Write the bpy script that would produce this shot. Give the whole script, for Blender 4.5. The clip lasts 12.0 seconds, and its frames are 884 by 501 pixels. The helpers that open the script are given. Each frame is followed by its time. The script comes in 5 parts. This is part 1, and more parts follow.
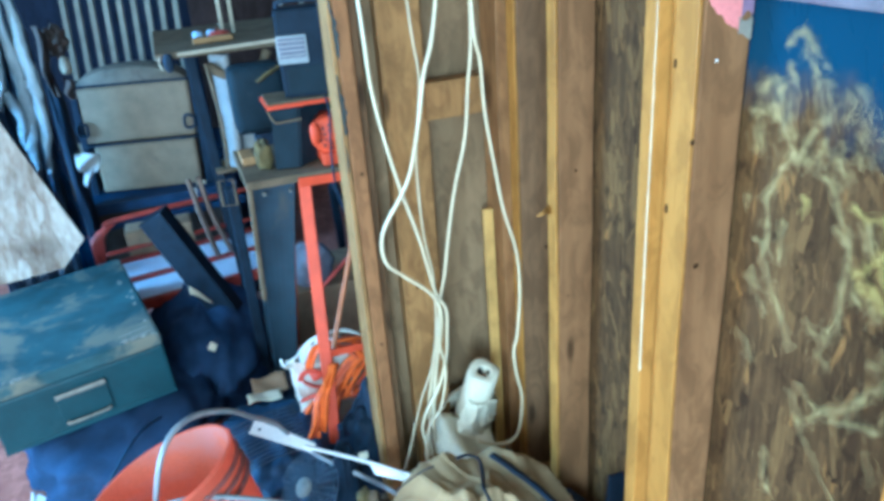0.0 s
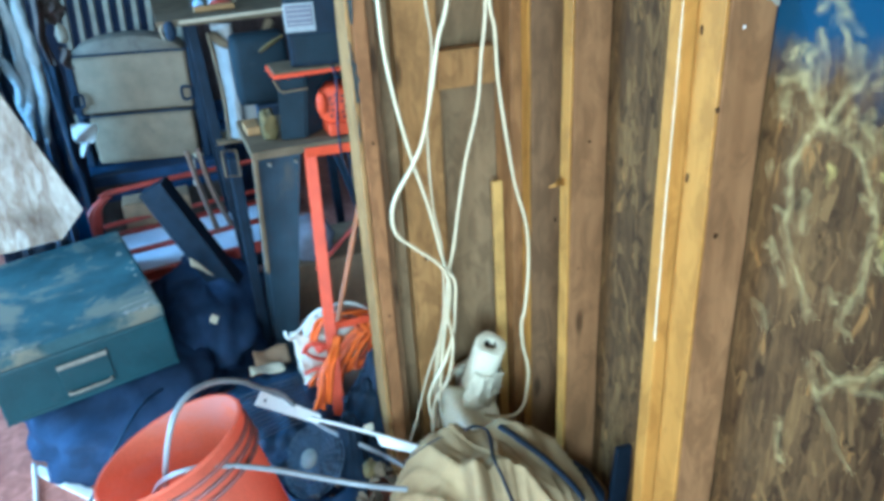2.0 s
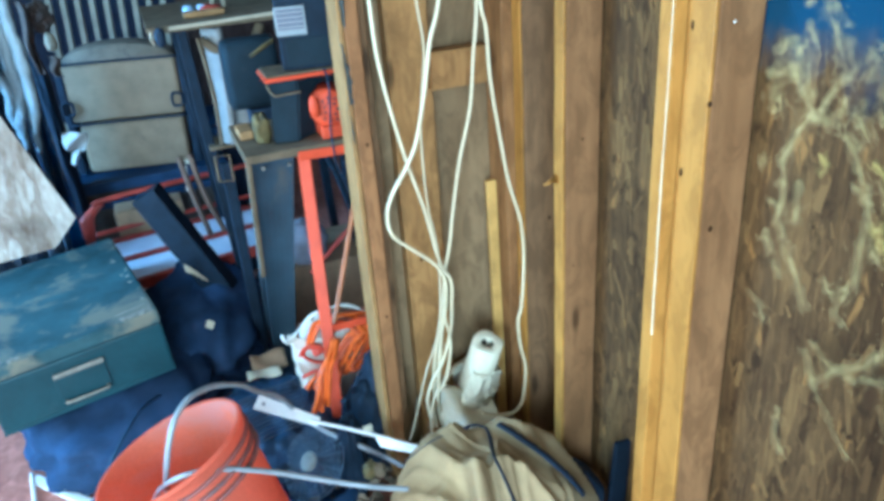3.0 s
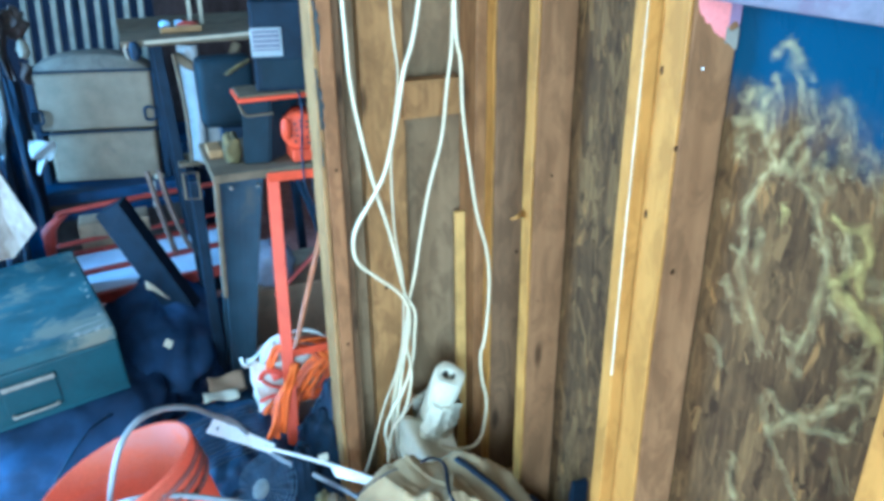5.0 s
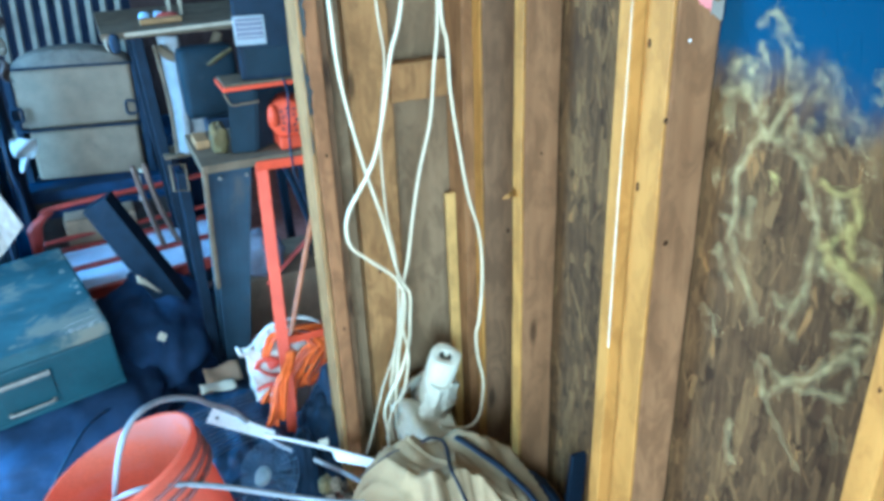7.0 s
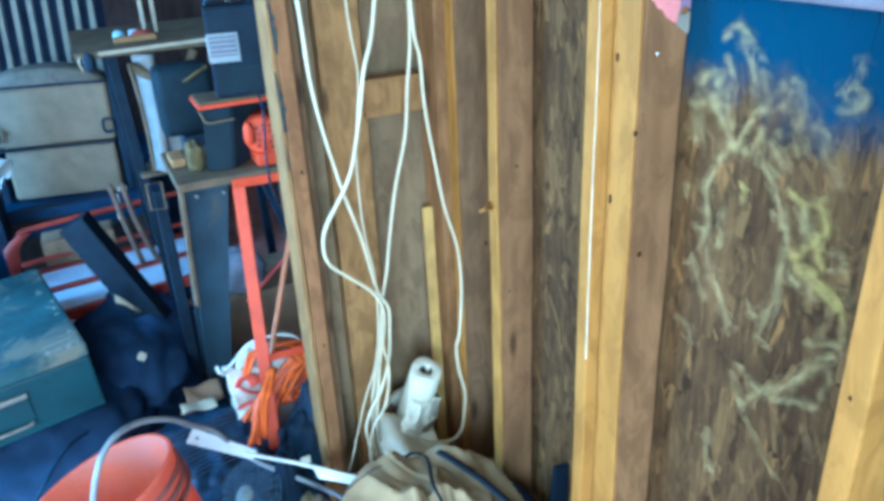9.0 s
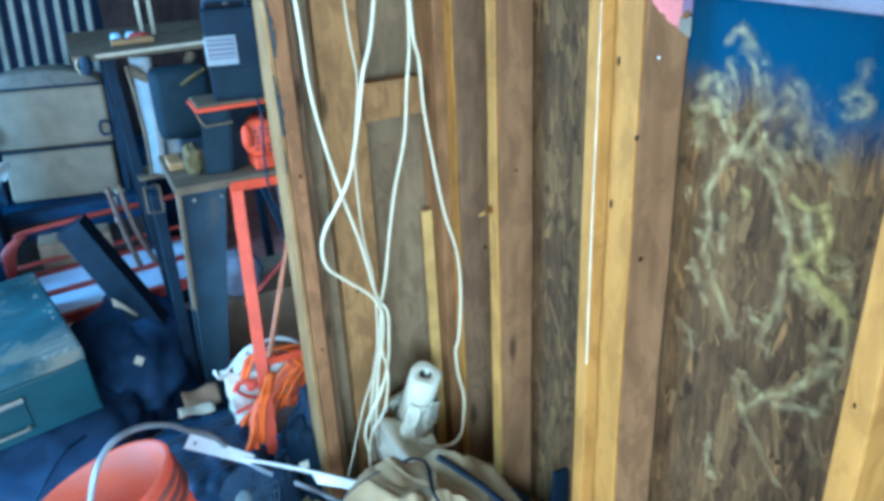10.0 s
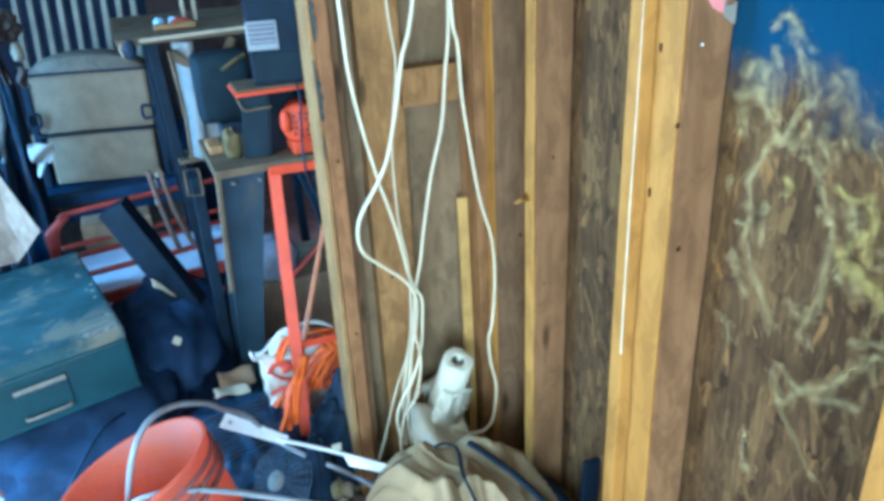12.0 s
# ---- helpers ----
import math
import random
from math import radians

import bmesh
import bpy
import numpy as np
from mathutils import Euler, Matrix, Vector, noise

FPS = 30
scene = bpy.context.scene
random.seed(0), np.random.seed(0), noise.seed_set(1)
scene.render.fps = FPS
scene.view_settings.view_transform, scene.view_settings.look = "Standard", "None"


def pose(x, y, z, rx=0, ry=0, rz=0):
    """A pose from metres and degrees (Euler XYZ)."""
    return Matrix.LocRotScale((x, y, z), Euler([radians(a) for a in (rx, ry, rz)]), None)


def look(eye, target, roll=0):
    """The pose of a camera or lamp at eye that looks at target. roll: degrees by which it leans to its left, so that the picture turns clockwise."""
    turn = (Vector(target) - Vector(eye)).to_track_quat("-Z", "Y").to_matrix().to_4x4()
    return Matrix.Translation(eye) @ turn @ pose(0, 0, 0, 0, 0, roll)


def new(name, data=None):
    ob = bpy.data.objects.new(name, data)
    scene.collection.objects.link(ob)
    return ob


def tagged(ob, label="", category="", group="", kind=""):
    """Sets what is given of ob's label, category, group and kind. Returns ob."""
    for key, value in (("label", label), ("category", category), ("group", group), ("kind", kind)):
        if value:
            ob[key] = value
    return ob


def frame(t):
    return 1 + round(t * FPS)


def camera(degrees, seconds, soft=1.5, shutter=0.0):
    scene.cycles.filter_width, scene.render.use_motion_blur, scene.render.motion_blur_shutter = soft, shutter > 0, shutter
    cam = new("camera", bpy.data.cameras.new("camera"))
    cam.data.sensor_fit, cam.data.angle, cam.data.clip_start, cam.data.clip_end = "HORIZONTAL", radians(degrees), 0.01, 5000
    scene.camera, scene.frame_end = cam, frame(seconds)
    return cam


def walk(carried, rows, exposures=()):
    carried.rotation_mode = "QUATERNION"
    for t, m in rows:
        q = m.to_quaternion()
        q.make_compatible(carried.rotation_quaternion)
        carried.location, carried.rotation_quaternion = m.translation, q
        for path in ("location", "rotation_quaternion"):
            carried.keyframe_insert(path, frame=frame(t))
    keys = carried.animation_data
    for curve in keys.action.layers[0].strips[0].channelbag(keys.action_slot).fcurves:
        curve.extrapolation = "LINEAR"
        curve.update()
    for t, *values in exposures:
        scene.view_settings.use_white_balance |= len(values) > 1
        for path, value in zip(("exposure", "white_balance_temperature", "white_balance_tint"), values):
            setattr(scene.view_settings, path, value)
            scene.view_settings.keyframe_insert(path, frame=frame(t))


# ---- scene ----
# The camera: handheld at chest height, almost on the spot.
cam = camera(60.0, 12.0, soft=3.9)
EYE = 1.43
ROWS = [
    (0.0, 0.0488, -0.0200, 0.0118, -18.283, -25.174, -4.361),
    (0.5, 0.0343, -0.0059, 0.0004, -17.465, -26.595, -4.993),
    (1.0, 0.0335, -0.0030, -0.0032, -17.446, -25.806, -5.517),
    (1.5, 0.0099, -0.0069, -0.0006, -18.816, -25.782, -3.602),
    (2.0, 0.0027, -0.0028, -0.0080, -19.171, -26.676, -3.441),
    (2.5, -0.0123, -0.0148, -0.0061, -19.467, -25.434, -3.616),
    (3.0, -0.0093, -0.0077, -0.0104, -19.887, -26.507, -4.295),
    (5.0, 0.0087, -0.0015, -0.0094, -22.279, -24.586, -0.581),
    (5.5, -0.0002, -0.0080, -0.0088, -21.732, -24.151, -0.706),
    (6.0, -0.0056, -0.0116, -0.0123, -22.392, -24.836, -1.323),
    (6.5, -0.0174, -0.0089, -0.0273, -22.876, -24.640, -0.498),
    (7.0, -0.0131, -0.0065, -0.0136, -23.517, -25.663, -2.201),
    (7.5, -0.0151, -0.0141, -0.0185, -24.638, -25.608, -1.831),
    (9.5, 0.0090, -0.0053, -0.0036, -24.703, -24.887, -3.074),
    (10.0, 0.0063, 0.0002, -0.0041, -24.909, -24.885, -2.835),
    (10.5, 0.0000, -0.0000, -0.0001, -23.494, -24.599, -3.013),
    (11.0, 0.0059, 0.0024, 0.0014, -22.425, -24.706, -3.771),
    (11.5, 0.0016, 0.0002, -0.0042, -21.818, -25.018, -3.581),
    (12.0, 0.0002, -0.0024, -0.0086, -22.142, -25.541, -2.915),
]
walk(cam, [(t, pose(x, y, EYE + z, 90 + pitch, 0, yaw) @ pose(0, 0, 0, 0, 0, roll)) for t, x, y, z, yaw, pitch, roll in ROWS],
     exposures=[(0.0, 0.31, 4240, -8), (0.5, 0.32, 4440, -7), (3.0, 0.34, 4480, -7), (5.0, 0.50, 4090, -7), (7.5, 0.50, 4160, -7), (9.5, 0.32, 4020, -7), (11.0, 0.32, 4120, -7), (12.0, 0.31, 4250, -7)])

# ---- light ----
world = bpy.data.worlds.new("sky")
scene.world = world
world.use_nodes = True
wn = world.node_tree
sky = wn.nodes.new("ShaderNodeTexSky")
sky.sky_type, sky.sun_disc = "NISHITA", False
sky.sun_elevation, sky.sun_rotation = radians(48), radians(250)
wn.links.new(sky.outputs[0], wn.nodes["Background"].inputs[0])
wn.nodes["Background"].inputs[1].default_value = 0.10
sun = new("sun", bpy.data.lights.new("sun", "SUN"))
sun.data.energy, sun.data.angle, sun.data.color = 3.0, radians(0.5), (1.0, 0.95, 0.86)
sun.matrix_world = look((-6, 3, 8), (-2.0, 1.2, 0))
door_light = new("door_light", bpy.data.lights.new("door_light", "AREA"))
door_light.data.shape, door_light.data.size, door_light.data.size_y = "RECTANGLE", 2.0, 3.0
door_light.data.energy, door_light.data.color = 140.0, (0.95, 0.93, 0.84)
door_light.matrix_world = look((-2.52, -0.55, 1.1), (0.0, -0.55, 1.0))
window_light = new("window_light", bpy.data.lights.new("window_light", "AREA"))
window_light.data.shape, window_light.data.size, window_light.data.size_y = "RECTANGLE", 1.3, 1.9
window_light.data.energy, window_light.data.color, window_light.data.spread = 84.0, (0.46, 0.72, 1.0), radians(110)
window_light.matrix_world = look((-2.52, 2.55, 1.35), (0.0, 2.55, 1.2))
south_light = new("south_light", bpy.data.lights.new("south_light", "AREA"))
south_light.data.shape, south_light.data.size, south_light.data.size_y = "RECTANGLE", 2.0, 1.9
south_light.data.energy, south_light.data.color = 225.0, (0.86, 0.93, 0.93)
south_light.matrix_world = look((-1.2, -2.55, 1.3), (-1.2, 0.0, 1.15))

# ---- materials ----
def material(name, build):
    m = bpy.data.materials.new(name)
    m.use_nodes = True
    t = m.node_tree
    build(t, t.nodes["Principled BSDF"])
    return m


def node(t, kind, **sets):
    n = t.nodes.new(kind)
    for k, v in sets.items():
        n.inputs[k.replace("_", " ")].default_value = v
    return n


def coords(t, scale, shift=True):
    """Object coordinates in metres, scaled by axis, shifted at random from object to object."""
    c = t.nodes.new("ShaderNodeTexCoord")
    m = t.nodes.new("ShaderNodeMapping")
    m.inputs["Scale"].default_value = scale
    t.links.new(c.outputs["Object"], m.inputs["Vector"])
    if shift:
        o = t.nodes.new("ShaderNodeObjectInfo")
        v = t.nodes.new("ShaderNodeVectorMath")
        v.operation = "SCALE"
        t.links.new(o.outputs["Random"], v.inputs[3])
        v.inputs[0].default_value = (31, 17, 23)
        t.links.new(v.outputs[0], m.inputs["Location"])
    return m.outputs[0]


def ramp(t, source, stops):
    r = t.nodes.new("ShaderNodeValToRGB")
    e = r.color_ramp.elements
    while len(e) < len(stops):
        e.new(0.5)
    for el, (p, c) in zip(e, stops):
        el.position, el.color = p, (*c, 1)
    t.links.new(source, r.inputs[0])
    return r.outputs[0]


def mix(t, fac, a, b, mode="MIX"):
    m = t.nodes.new("ShaderNodeMix")
    m.data_type, m.blend_type = "RGBA", mode
    for s, v in ((m.inputs[0], fac), (m.inputs[6], a), (m.inputs[7], b)):
        if hasattr(v, "links"):
            t.links.new(v, s)
        elif isinstance(v, tuple):
            s.default_value = (*v, 1)
        else:
            s.default_value = v
    return m.outputs[2]


def bump(t, b, source, strength, distance=0.002):
    n = t.nodes.new("ShaderNodeBump")
    n.inputs["Strength"].default_value, n.inputs["Distance"].default_value = strength, distance
    t.links.new(source, n.inputs["Height"])
    t.links.new(n.outputs[0], b.inputs["Normal"])


def noise_of(t, vec, scale, detail=4.0, rough=0.55, warp=0.0):
    n = node(t, "ShaderNodeTexNoise", Scale=scale, Detail=detail, Roughness=rough, Distortion=warp)
    t.links.new(vec, n.inputs["Vector"])
    return n.outputs["Fac"]


def wood(name, dark, light, rough=0.6, stain=0.35, knots=True):
    """Sawn timber, its grain along z."""
    def build(t, b):
        fine = noise_of(t, coords(t, (120, 120, 4)), 1.0, 5)
        wide = noise_of(t, coords(t, (14, 14, 0.9)), 1.0, 3, 0.5, 0.6)
        c = ramp(t, wide, [(0.3, dark), (0.7, light)])
        c = mix(t, 0.22, c, ramp(t, fine, [(0.35, dark), (0.65, light)]))
        mottle = noise_of(t, coords(t, (22, 22, 9)), 1.0, 6, 0.68, 0.8)
        c = mix(t, ramp(t, mottle, [(0.42, (0.55,) * 3), (0.56, (0, 0, 0))]), c, tuple(v * 0.62 for v in dark))
        blot = noise_of(t, coords(t, (5, 5, 2.2)), 1.0, 4, 0.6)
        c = mix(t, ramp(t, blot, [(0.5, (0, 0, 0)), (0.78, (stain, stain, stain))]), c, tuple(v * 0.35 for v in dark))
        if knots:
            v = node(t, "ShaderNodeTexVoronoi", Scale=1.0)
            t.links.new(coords(t, (11, 11, 3.4)), v.inputs["Vector"])
            c = mix(t, ramp(t, v.outputs["Distance"], [(0.06, (0.85,) * 3), (0.14, (0, 0, 0))]), c, tuple(v * 0.3 for v in dark))
        t.links.new(c, b.inputs["Base Color"])
        b.inputs["Roughness"].default_value = rough
        b.inputs["Specular IOR Level"].default_value = 0.15
        bump(t, b, fine, 0.35, 0.0015)
    return material(name, build)


def plain(name, color, rough=0.5, metal=0.0, vary=0.35, scale=18, dirt=None, dirt_at=0.58, bumpy=0.15, fine=90, gloss=0.5, thin=0.0):
    """A finish with broad patches of wear, fine grain and, where given, dirt with a colour of its own; thin: how far light shines through."""
    def build(t, b):
        p = coords(t, (1, 1, 1))
        big, small = noise_of(t, p, scale, 4), noise_of(t, p, fine * 2, 3)
        c = ramp(t, big, [(0.3, tuple(v * (1 - vary) for v in color)), (0.7, tuple(min(1, v * (1 + vary * 0.5)) for v in color))])
        c = mix(t, 0.25, c, ramp(t, small, [(0.3, tuple(v * 0.6 for v in color)), (0.7, tuple(min(1, v * 1.2) for v in color))]))
        if dirt:
            d = noise_of(t, p, scale * 0.6, 8, 0.65, 0.4)
            c = mix(t, ramp(t, d, [(dirt_at, (0, 0, 0)), (dirt_at + 0.1, (0.9,) * 3)]), c, dirt)
        t.links.new(c, b.inputs["Base Color"])
        b.inputs["Roughness"].default_value, b.inputs["Metallic"].default_value = rough, metal
        b.inputs["Specular IOR Level"].default_value = gloss
        bump(t, b, small, bumpy, 0.001)
        if thin:
            back = t.nodes.new("ShaderNodeBsdfTranslucent")
            both = t.nodes.new("ShaderNodeMixShader")
            both.inputs[0].default_value = thin
            t.links.new(c, back.inputs["Color"])
            t.links.new(b.outputs[0], both.inputs[1])
            t.links.new(back.outputs[0], both.inputs[2])
            t.links.new(both.outputs[0], t.nodes["Material Output"].inputs["Surface"])
    return material(name, build)


def crinkled(name, color, rough, deep, stretch=(26, 26, 5)):
    """Thin plastic film, creased all over; deep: the colour in the folds."""
    def build(t, b):
        p = coords(t, stretch, False)
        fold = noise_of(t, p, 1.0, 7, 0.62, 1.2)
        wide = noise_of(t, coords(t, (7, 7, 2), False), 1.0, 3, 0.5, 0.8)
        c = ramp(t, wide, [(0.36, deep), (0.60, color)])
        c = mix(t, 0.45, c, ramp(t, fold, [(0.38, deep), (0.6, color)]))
        t.links.new(c, b.inputs["Base Color"])
        b.inputs["Roughness"].default_value = rough
        bump(t, b, fold, 0.9, 0.02)
    return material(name, build)


def overspray(t, c):
    """Deep blue paint drifting down from the blocking, between two studs only."""
    src = t.nodes.new("ShaderNodeTexCoord")
    xyz = t.nodes.new("ShaderNodeSeparateXYZ")
    t.links.new(src.outputs["Object"], xyz.inputs[0])
    rag = noise_of(t, coords(t, (8, 8, 4), False), 1.0, 6, 0.65)
    lift = t.nodes.new("ShaderNodeMath")
    lift.operation = "MULTIPLY_ADD"
    lift.inputs[1].default_value = 0.24
    t.links.new(rag, lift.inputs[0])
    t.links.new(xyz.outputs["Z"], lift.inputs[2])
    fade = t.nodes.new("ShaderNodeMapRange")
    fade.inputs["From Min"].default_value, fade.inputs["From Max"].default_value = 1.240, 1.325
    t.links.new(lift.outputs[0], fade.inputs["Value"])
    bay = t.nodes.new("ShaderNodeMath")
    bay.operation = "LESS_THAN"
    bay.inputs[1].default_value = 0.868
    t.links.new(xyz.outputs["Y"], bay.inputs[0])
    both = t.nodes.new("ShaderNodeMath")
    both.operation = "MULTIPLY"
    t.links.new(fade.outputs[0], both.inputs[0])
    t.links.new(bay.outputs[0], both.inputs[1])
    return mix(t, both.outputs[0], c, (0.013, 0.040, 0.076))


def flakes(name, tones):
    def build(t, b):
        g = t.nodes.new("ShaderNodeNewGeometry")
        c = ramp(t, g.outputs["Random Per Island"], [(i / (len(tones) - 1), q) for i, q in enumerate(tones)])
        fine = noise_of(t, coords(t, (60, 160, 18), False), 1.0, 5)
        c = mix(t, 0.4, c, ramp(t, fine, [(0.3, tones[0]), (0.75, tones[-1])]))
        t.links.new(overspray(t, c), b.inputs["Base Color"])
        b.inputs["Roughness"].default_value = 0.8
        b.inputs["Specular IOR Level"].default_value = 0.1
    return material(name, build)


def strand_board(name, tones, painted=False, size=1.0, facing_y=False):
    """Pressed strand board: long flakes at many slants; painted: deep blue overspray near the blocking."""
    def build(t, b):
        c, height = None, None
        for n, (turn, scale) in enumerate(((0.12, 26), (-0.35, 20), (0.6, 24))):
            m = t.nodes.new("ShaderNodeMapping")
            src = t.nodes.new("ShaderNodeTexCoord")
            a, c2 = (scale * 1.5 / size, 0.3 * scale / size) if facing_y else (0.3 * scale / size, scale * 1.5 / size)
            m.inputs["Rotation"].default_value = (0, turn, 0) if facing_y else (turn, 0, 0)
            m.inputs["Scale"].default_value = (a, c2, scale * 0.33 / size)
            m.inputs["Location"].default_value = (n * 3.1, n * 5.3, n * 1.7)
            t.links.new(src.outputs["Object"], m.inputs["Vector"])
            warp = t.nodes.new("ShaderNodeTexNoise")
            warp.inputs["Scale"].default_value = 1.3
            t.links.new(m.outputs[0], warp.inputs["Vector"])
            add = t.nodes.new("ShaderNodeVectorMath")
            add.operation = "MULTIPLY_ADD"
            add.inputs[1].default_value = (0.9, 0.9, 0.9)
            t.links.new(warp.outputs["Color"], add.inputs[0])
            t.links.new(m.outputs[0], add.inputs[2])
            v = node(t, "ShaderNodeTexVoronoi", Scale=1.0)
            t.links.new(add.outputs[0], v.inputs["Vector"])
            sep = t.nodes.new("ShaderNodeSeparateColor")
            t.links.new(v.outputs["Color"], sep.inputs[0])
            tone = ramp(t, sep.outputs[0], [(i / (len(tones) - 1), q) for i, q in enumerate(tones)])
            cut = ramp(t, sep.outputs[1], [(0.52, (0, 0, 0)), (0.56, (1, 1, 1))])
            c = tone if c is None else mix(t, cut, c, tone)
            height = sep.outputs[2] if height is None else mix(t, cut, height, sep.outputs[2])
        fine = noise_of(t, coords(t, (60, 160, 14), False), 1.0, 5)
        c = mix(t, 0.5, c, ramp(t, fine, [(0.3, tones[0]), (0.75, tones[-1])]))
        dirt = noise_of(t, coords(t, (4, 4, 4), False), 1.0, 6, 0.6)
        c = mix(t, ramp(t, dirt, [(0.5, (0, 0, 0)), (0.72, (0.7,) * 3)]), c, tuple(q * 0.5 for q in tones[0]))
        if painted:
            spots = noise_of(t, coords(t, (26, 26, 15), False), 1.0, 5, 0.6, 0.3)
            c = mix(t, ramp(t, spots, [(0.54, (0, 0, 0)), (0.64, (0.75,) * 3)]), c, tuple(q * 0.6 for q in tones[0]))
            gold = noise_of(t, coords(t, (31, 31, 12), False), 1.0, 4, 0.5, 0.5)
            c = mix(t, ramp(t, gold, [(0.63, (0, 0, 0)), (0.70, (0.7,) * 3)]), c, (0.24, 0.125, 0.035))
            c = overspray(t, c)
        t.links.new(c, b.inputs["Base Color"])
        b.inputs["Roughness"].default_value = 0.8
        b.inputs["Specular IOR Level"].default_value = 0.1
        bump(t, b, height, 0.5, 0.002)
    return material(name, build)


STUD = wood("stud_wood", (0.205, 0.101, 0.031), (0.345, 0.188, 0.062), 0.6, 0.45)
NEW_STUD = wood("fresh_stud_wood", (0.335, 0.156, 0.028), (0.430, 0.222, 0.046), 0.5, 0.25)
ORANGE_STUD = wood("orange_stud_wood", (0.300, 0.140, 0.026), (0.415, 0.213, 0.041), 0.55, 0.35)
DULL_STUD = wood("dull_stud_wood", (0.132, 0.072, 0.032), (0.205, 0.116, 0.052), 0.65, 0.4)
EDGE_WOOD = wood("edge_wood", (0.235, 0.128, 0.042), (0.335, 0.195, 0.070), 0.65, 0.35)
POST_WOOD = wood("weathered_post_wood", (0.190, 0.088, 0.033), (0.290, 0.142, 0.054), 0.6, 0.4)
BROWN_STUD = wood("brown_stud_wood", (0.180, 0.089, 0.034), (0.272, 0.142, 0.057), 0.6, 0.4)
RED_STUD = wood("reddish_stud_wood", (0.165, 0.077, 0.026), (0.285, 0.145, 0.050))
PLY = wood("plywood", (0.172, 0.110, 0.051), (0.252, 0.164, 0.080), 0.7, 0.3, False)
OSB = strand_board("wall_strand_board", [(0.034, 0.0175, 0.0078), (0.073, 0.0385, 0.0150), (0.110, 0.0605, 0.0220), (0.178, 0.101, 0.033)], True, 1.7)
OSB_PALE = strand_board("pale_strand_board", [(0.14, 0.09, 0.06), (0.28, 0.215, 0.155), (0.38, 0.32, 0.25), (0.60, 0.55, 0.48)], False, 1.6, True)
WHITE_PINK = plain("lavender_white_paint", (0.165, 0.142, 0.160), 0.6, vary=0.3, dirt=(0.13, 0.095, 0.115), dirt_at=0.52, gloss=0.2)
PINK = plain("pink_red_paint", (0.72, 0.25, 0.22), 0.6, vary=0.25, gloss=0.2)
FLOOR = wood("floor_wood", (0.36, 0.145, 0.105), (0.56, 0.255, 0.190), 0.65, 0.4, False)
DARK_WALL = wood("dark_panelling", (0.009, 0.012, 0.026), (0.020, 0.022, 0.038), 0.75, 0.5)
CEIL = wood("ceiling_boards", (0.45, 0.42, 0.36), (0.66, 0.63, 0.56))
CABLE = plain("white_cable_jacket", (0.60, 0.50, 0.31), 0.35, vary=0.14)
PAPER = plain("paper_towel", (0.64, 0.585, 0.43), 0.9, vary=0.12, bumpy=0.5, gloss=0.1)
CARD = plain("brown_card", (0.28, 0.19, 0.11), 0.8)
HOLE = plain("dark_inside", (0.02, 0.02, 0.02), 0.9)
CANVAS = plain("tan_canvas", (0.315, 0.232, 0.122), 0.85, vary=0.25, bumpy=0.5, fine=300, gloss=0.1)
CANVAS_GREY = plain("beige_canvas", (0.285, 0.213, 0.138), 0.85, vary=0.22, bumpy=0.4, fine=200, dirt=(0.17, 0.13, 0.10), dirt_at=0.66, gloss=0.1)
STRAP = plain("black_webbing", (0.014, 0.024, 0.044), 0.7, gloss=0.25)
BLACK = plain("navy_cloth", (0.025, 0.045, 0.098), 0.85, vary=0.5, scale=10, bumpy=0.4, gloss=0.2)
BLACK_PLASTIC = plain("black_plastic", (0.013, 0.024, 0.047), 0.7, gloss=0.3)
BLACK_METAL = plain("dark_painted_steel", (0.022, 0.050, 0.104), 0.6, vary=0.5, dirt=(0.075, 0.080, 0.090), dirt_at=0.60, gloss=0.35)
TAR = plain("near_black_steel", (0.010, 0.017, 0.030), 0.65, vary=0.5, dirt=(0.030, 0.033, 0.038), dirt_at=0.60, gloss=0.15)
GREY_STEEL = plain("blue_grey_steel", (0.029, 0.046, 0.064), 0.5, 0.0, vary=0.35, scale=10, dirt=(0.060, 0.058, 0.052), dirt_at=0.62, gloss=0.3)
ORANGE = plain("orange_red_paint", (0.56, 0.068, 0.022), 0.5, vary=0.3, dirt=(0.40, 0.075, 0.035), dirt_at=0.6, gloss=0.2)
ORANGE_FADED = plain("faded_orange_plastic", (0.82, 0.235, 0.135), 0.55, vary=0.10, scale=5, dirt=(0.64, 0.25, 0.19), dirt_at=0.60, gloss=0.3, thin=0.6)
ORANGE_DIRTY = plain("grimy_orange_plastic", (0.30, 0.105, 0.09), 0.7, vary=0.35, scale=14, dirt=(0.14, 0.09, 0.09), dirt_at=0.5)
ORANGE_INNER = plain("dusty_orange_plastic", (0.90, 0.335, 0.200), 0.75, vary=0.08, scale=4, dirt=(0.78, 0.42, 0.36), dirt_at=0.49, gloss=0.2, thin=0.6)
CORD = plain("orange_cord", (0.80, 0.150, 0.018), 0.5, vary=0.3, gloss=0.2)
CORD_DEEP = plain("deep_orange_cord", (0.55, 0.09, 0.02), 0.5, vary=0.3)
GREEN = plain("green_paint", (0.018, 0.052, 0.064), 0.5, vary=0.4, scale=7, dirt=(0.034, 0.066, 0.076), dirt_at=0.60, gloss=0.3)
GREEN_DUSTY = plain("dusty_green_paint", (0.050, 0.092, 0.104), 0.75, vary=0.5, scale=9, dirt=(0.175, 0.165, 0.125), dirt_at=0.51, bumpy=0.3, gloss=0.12)
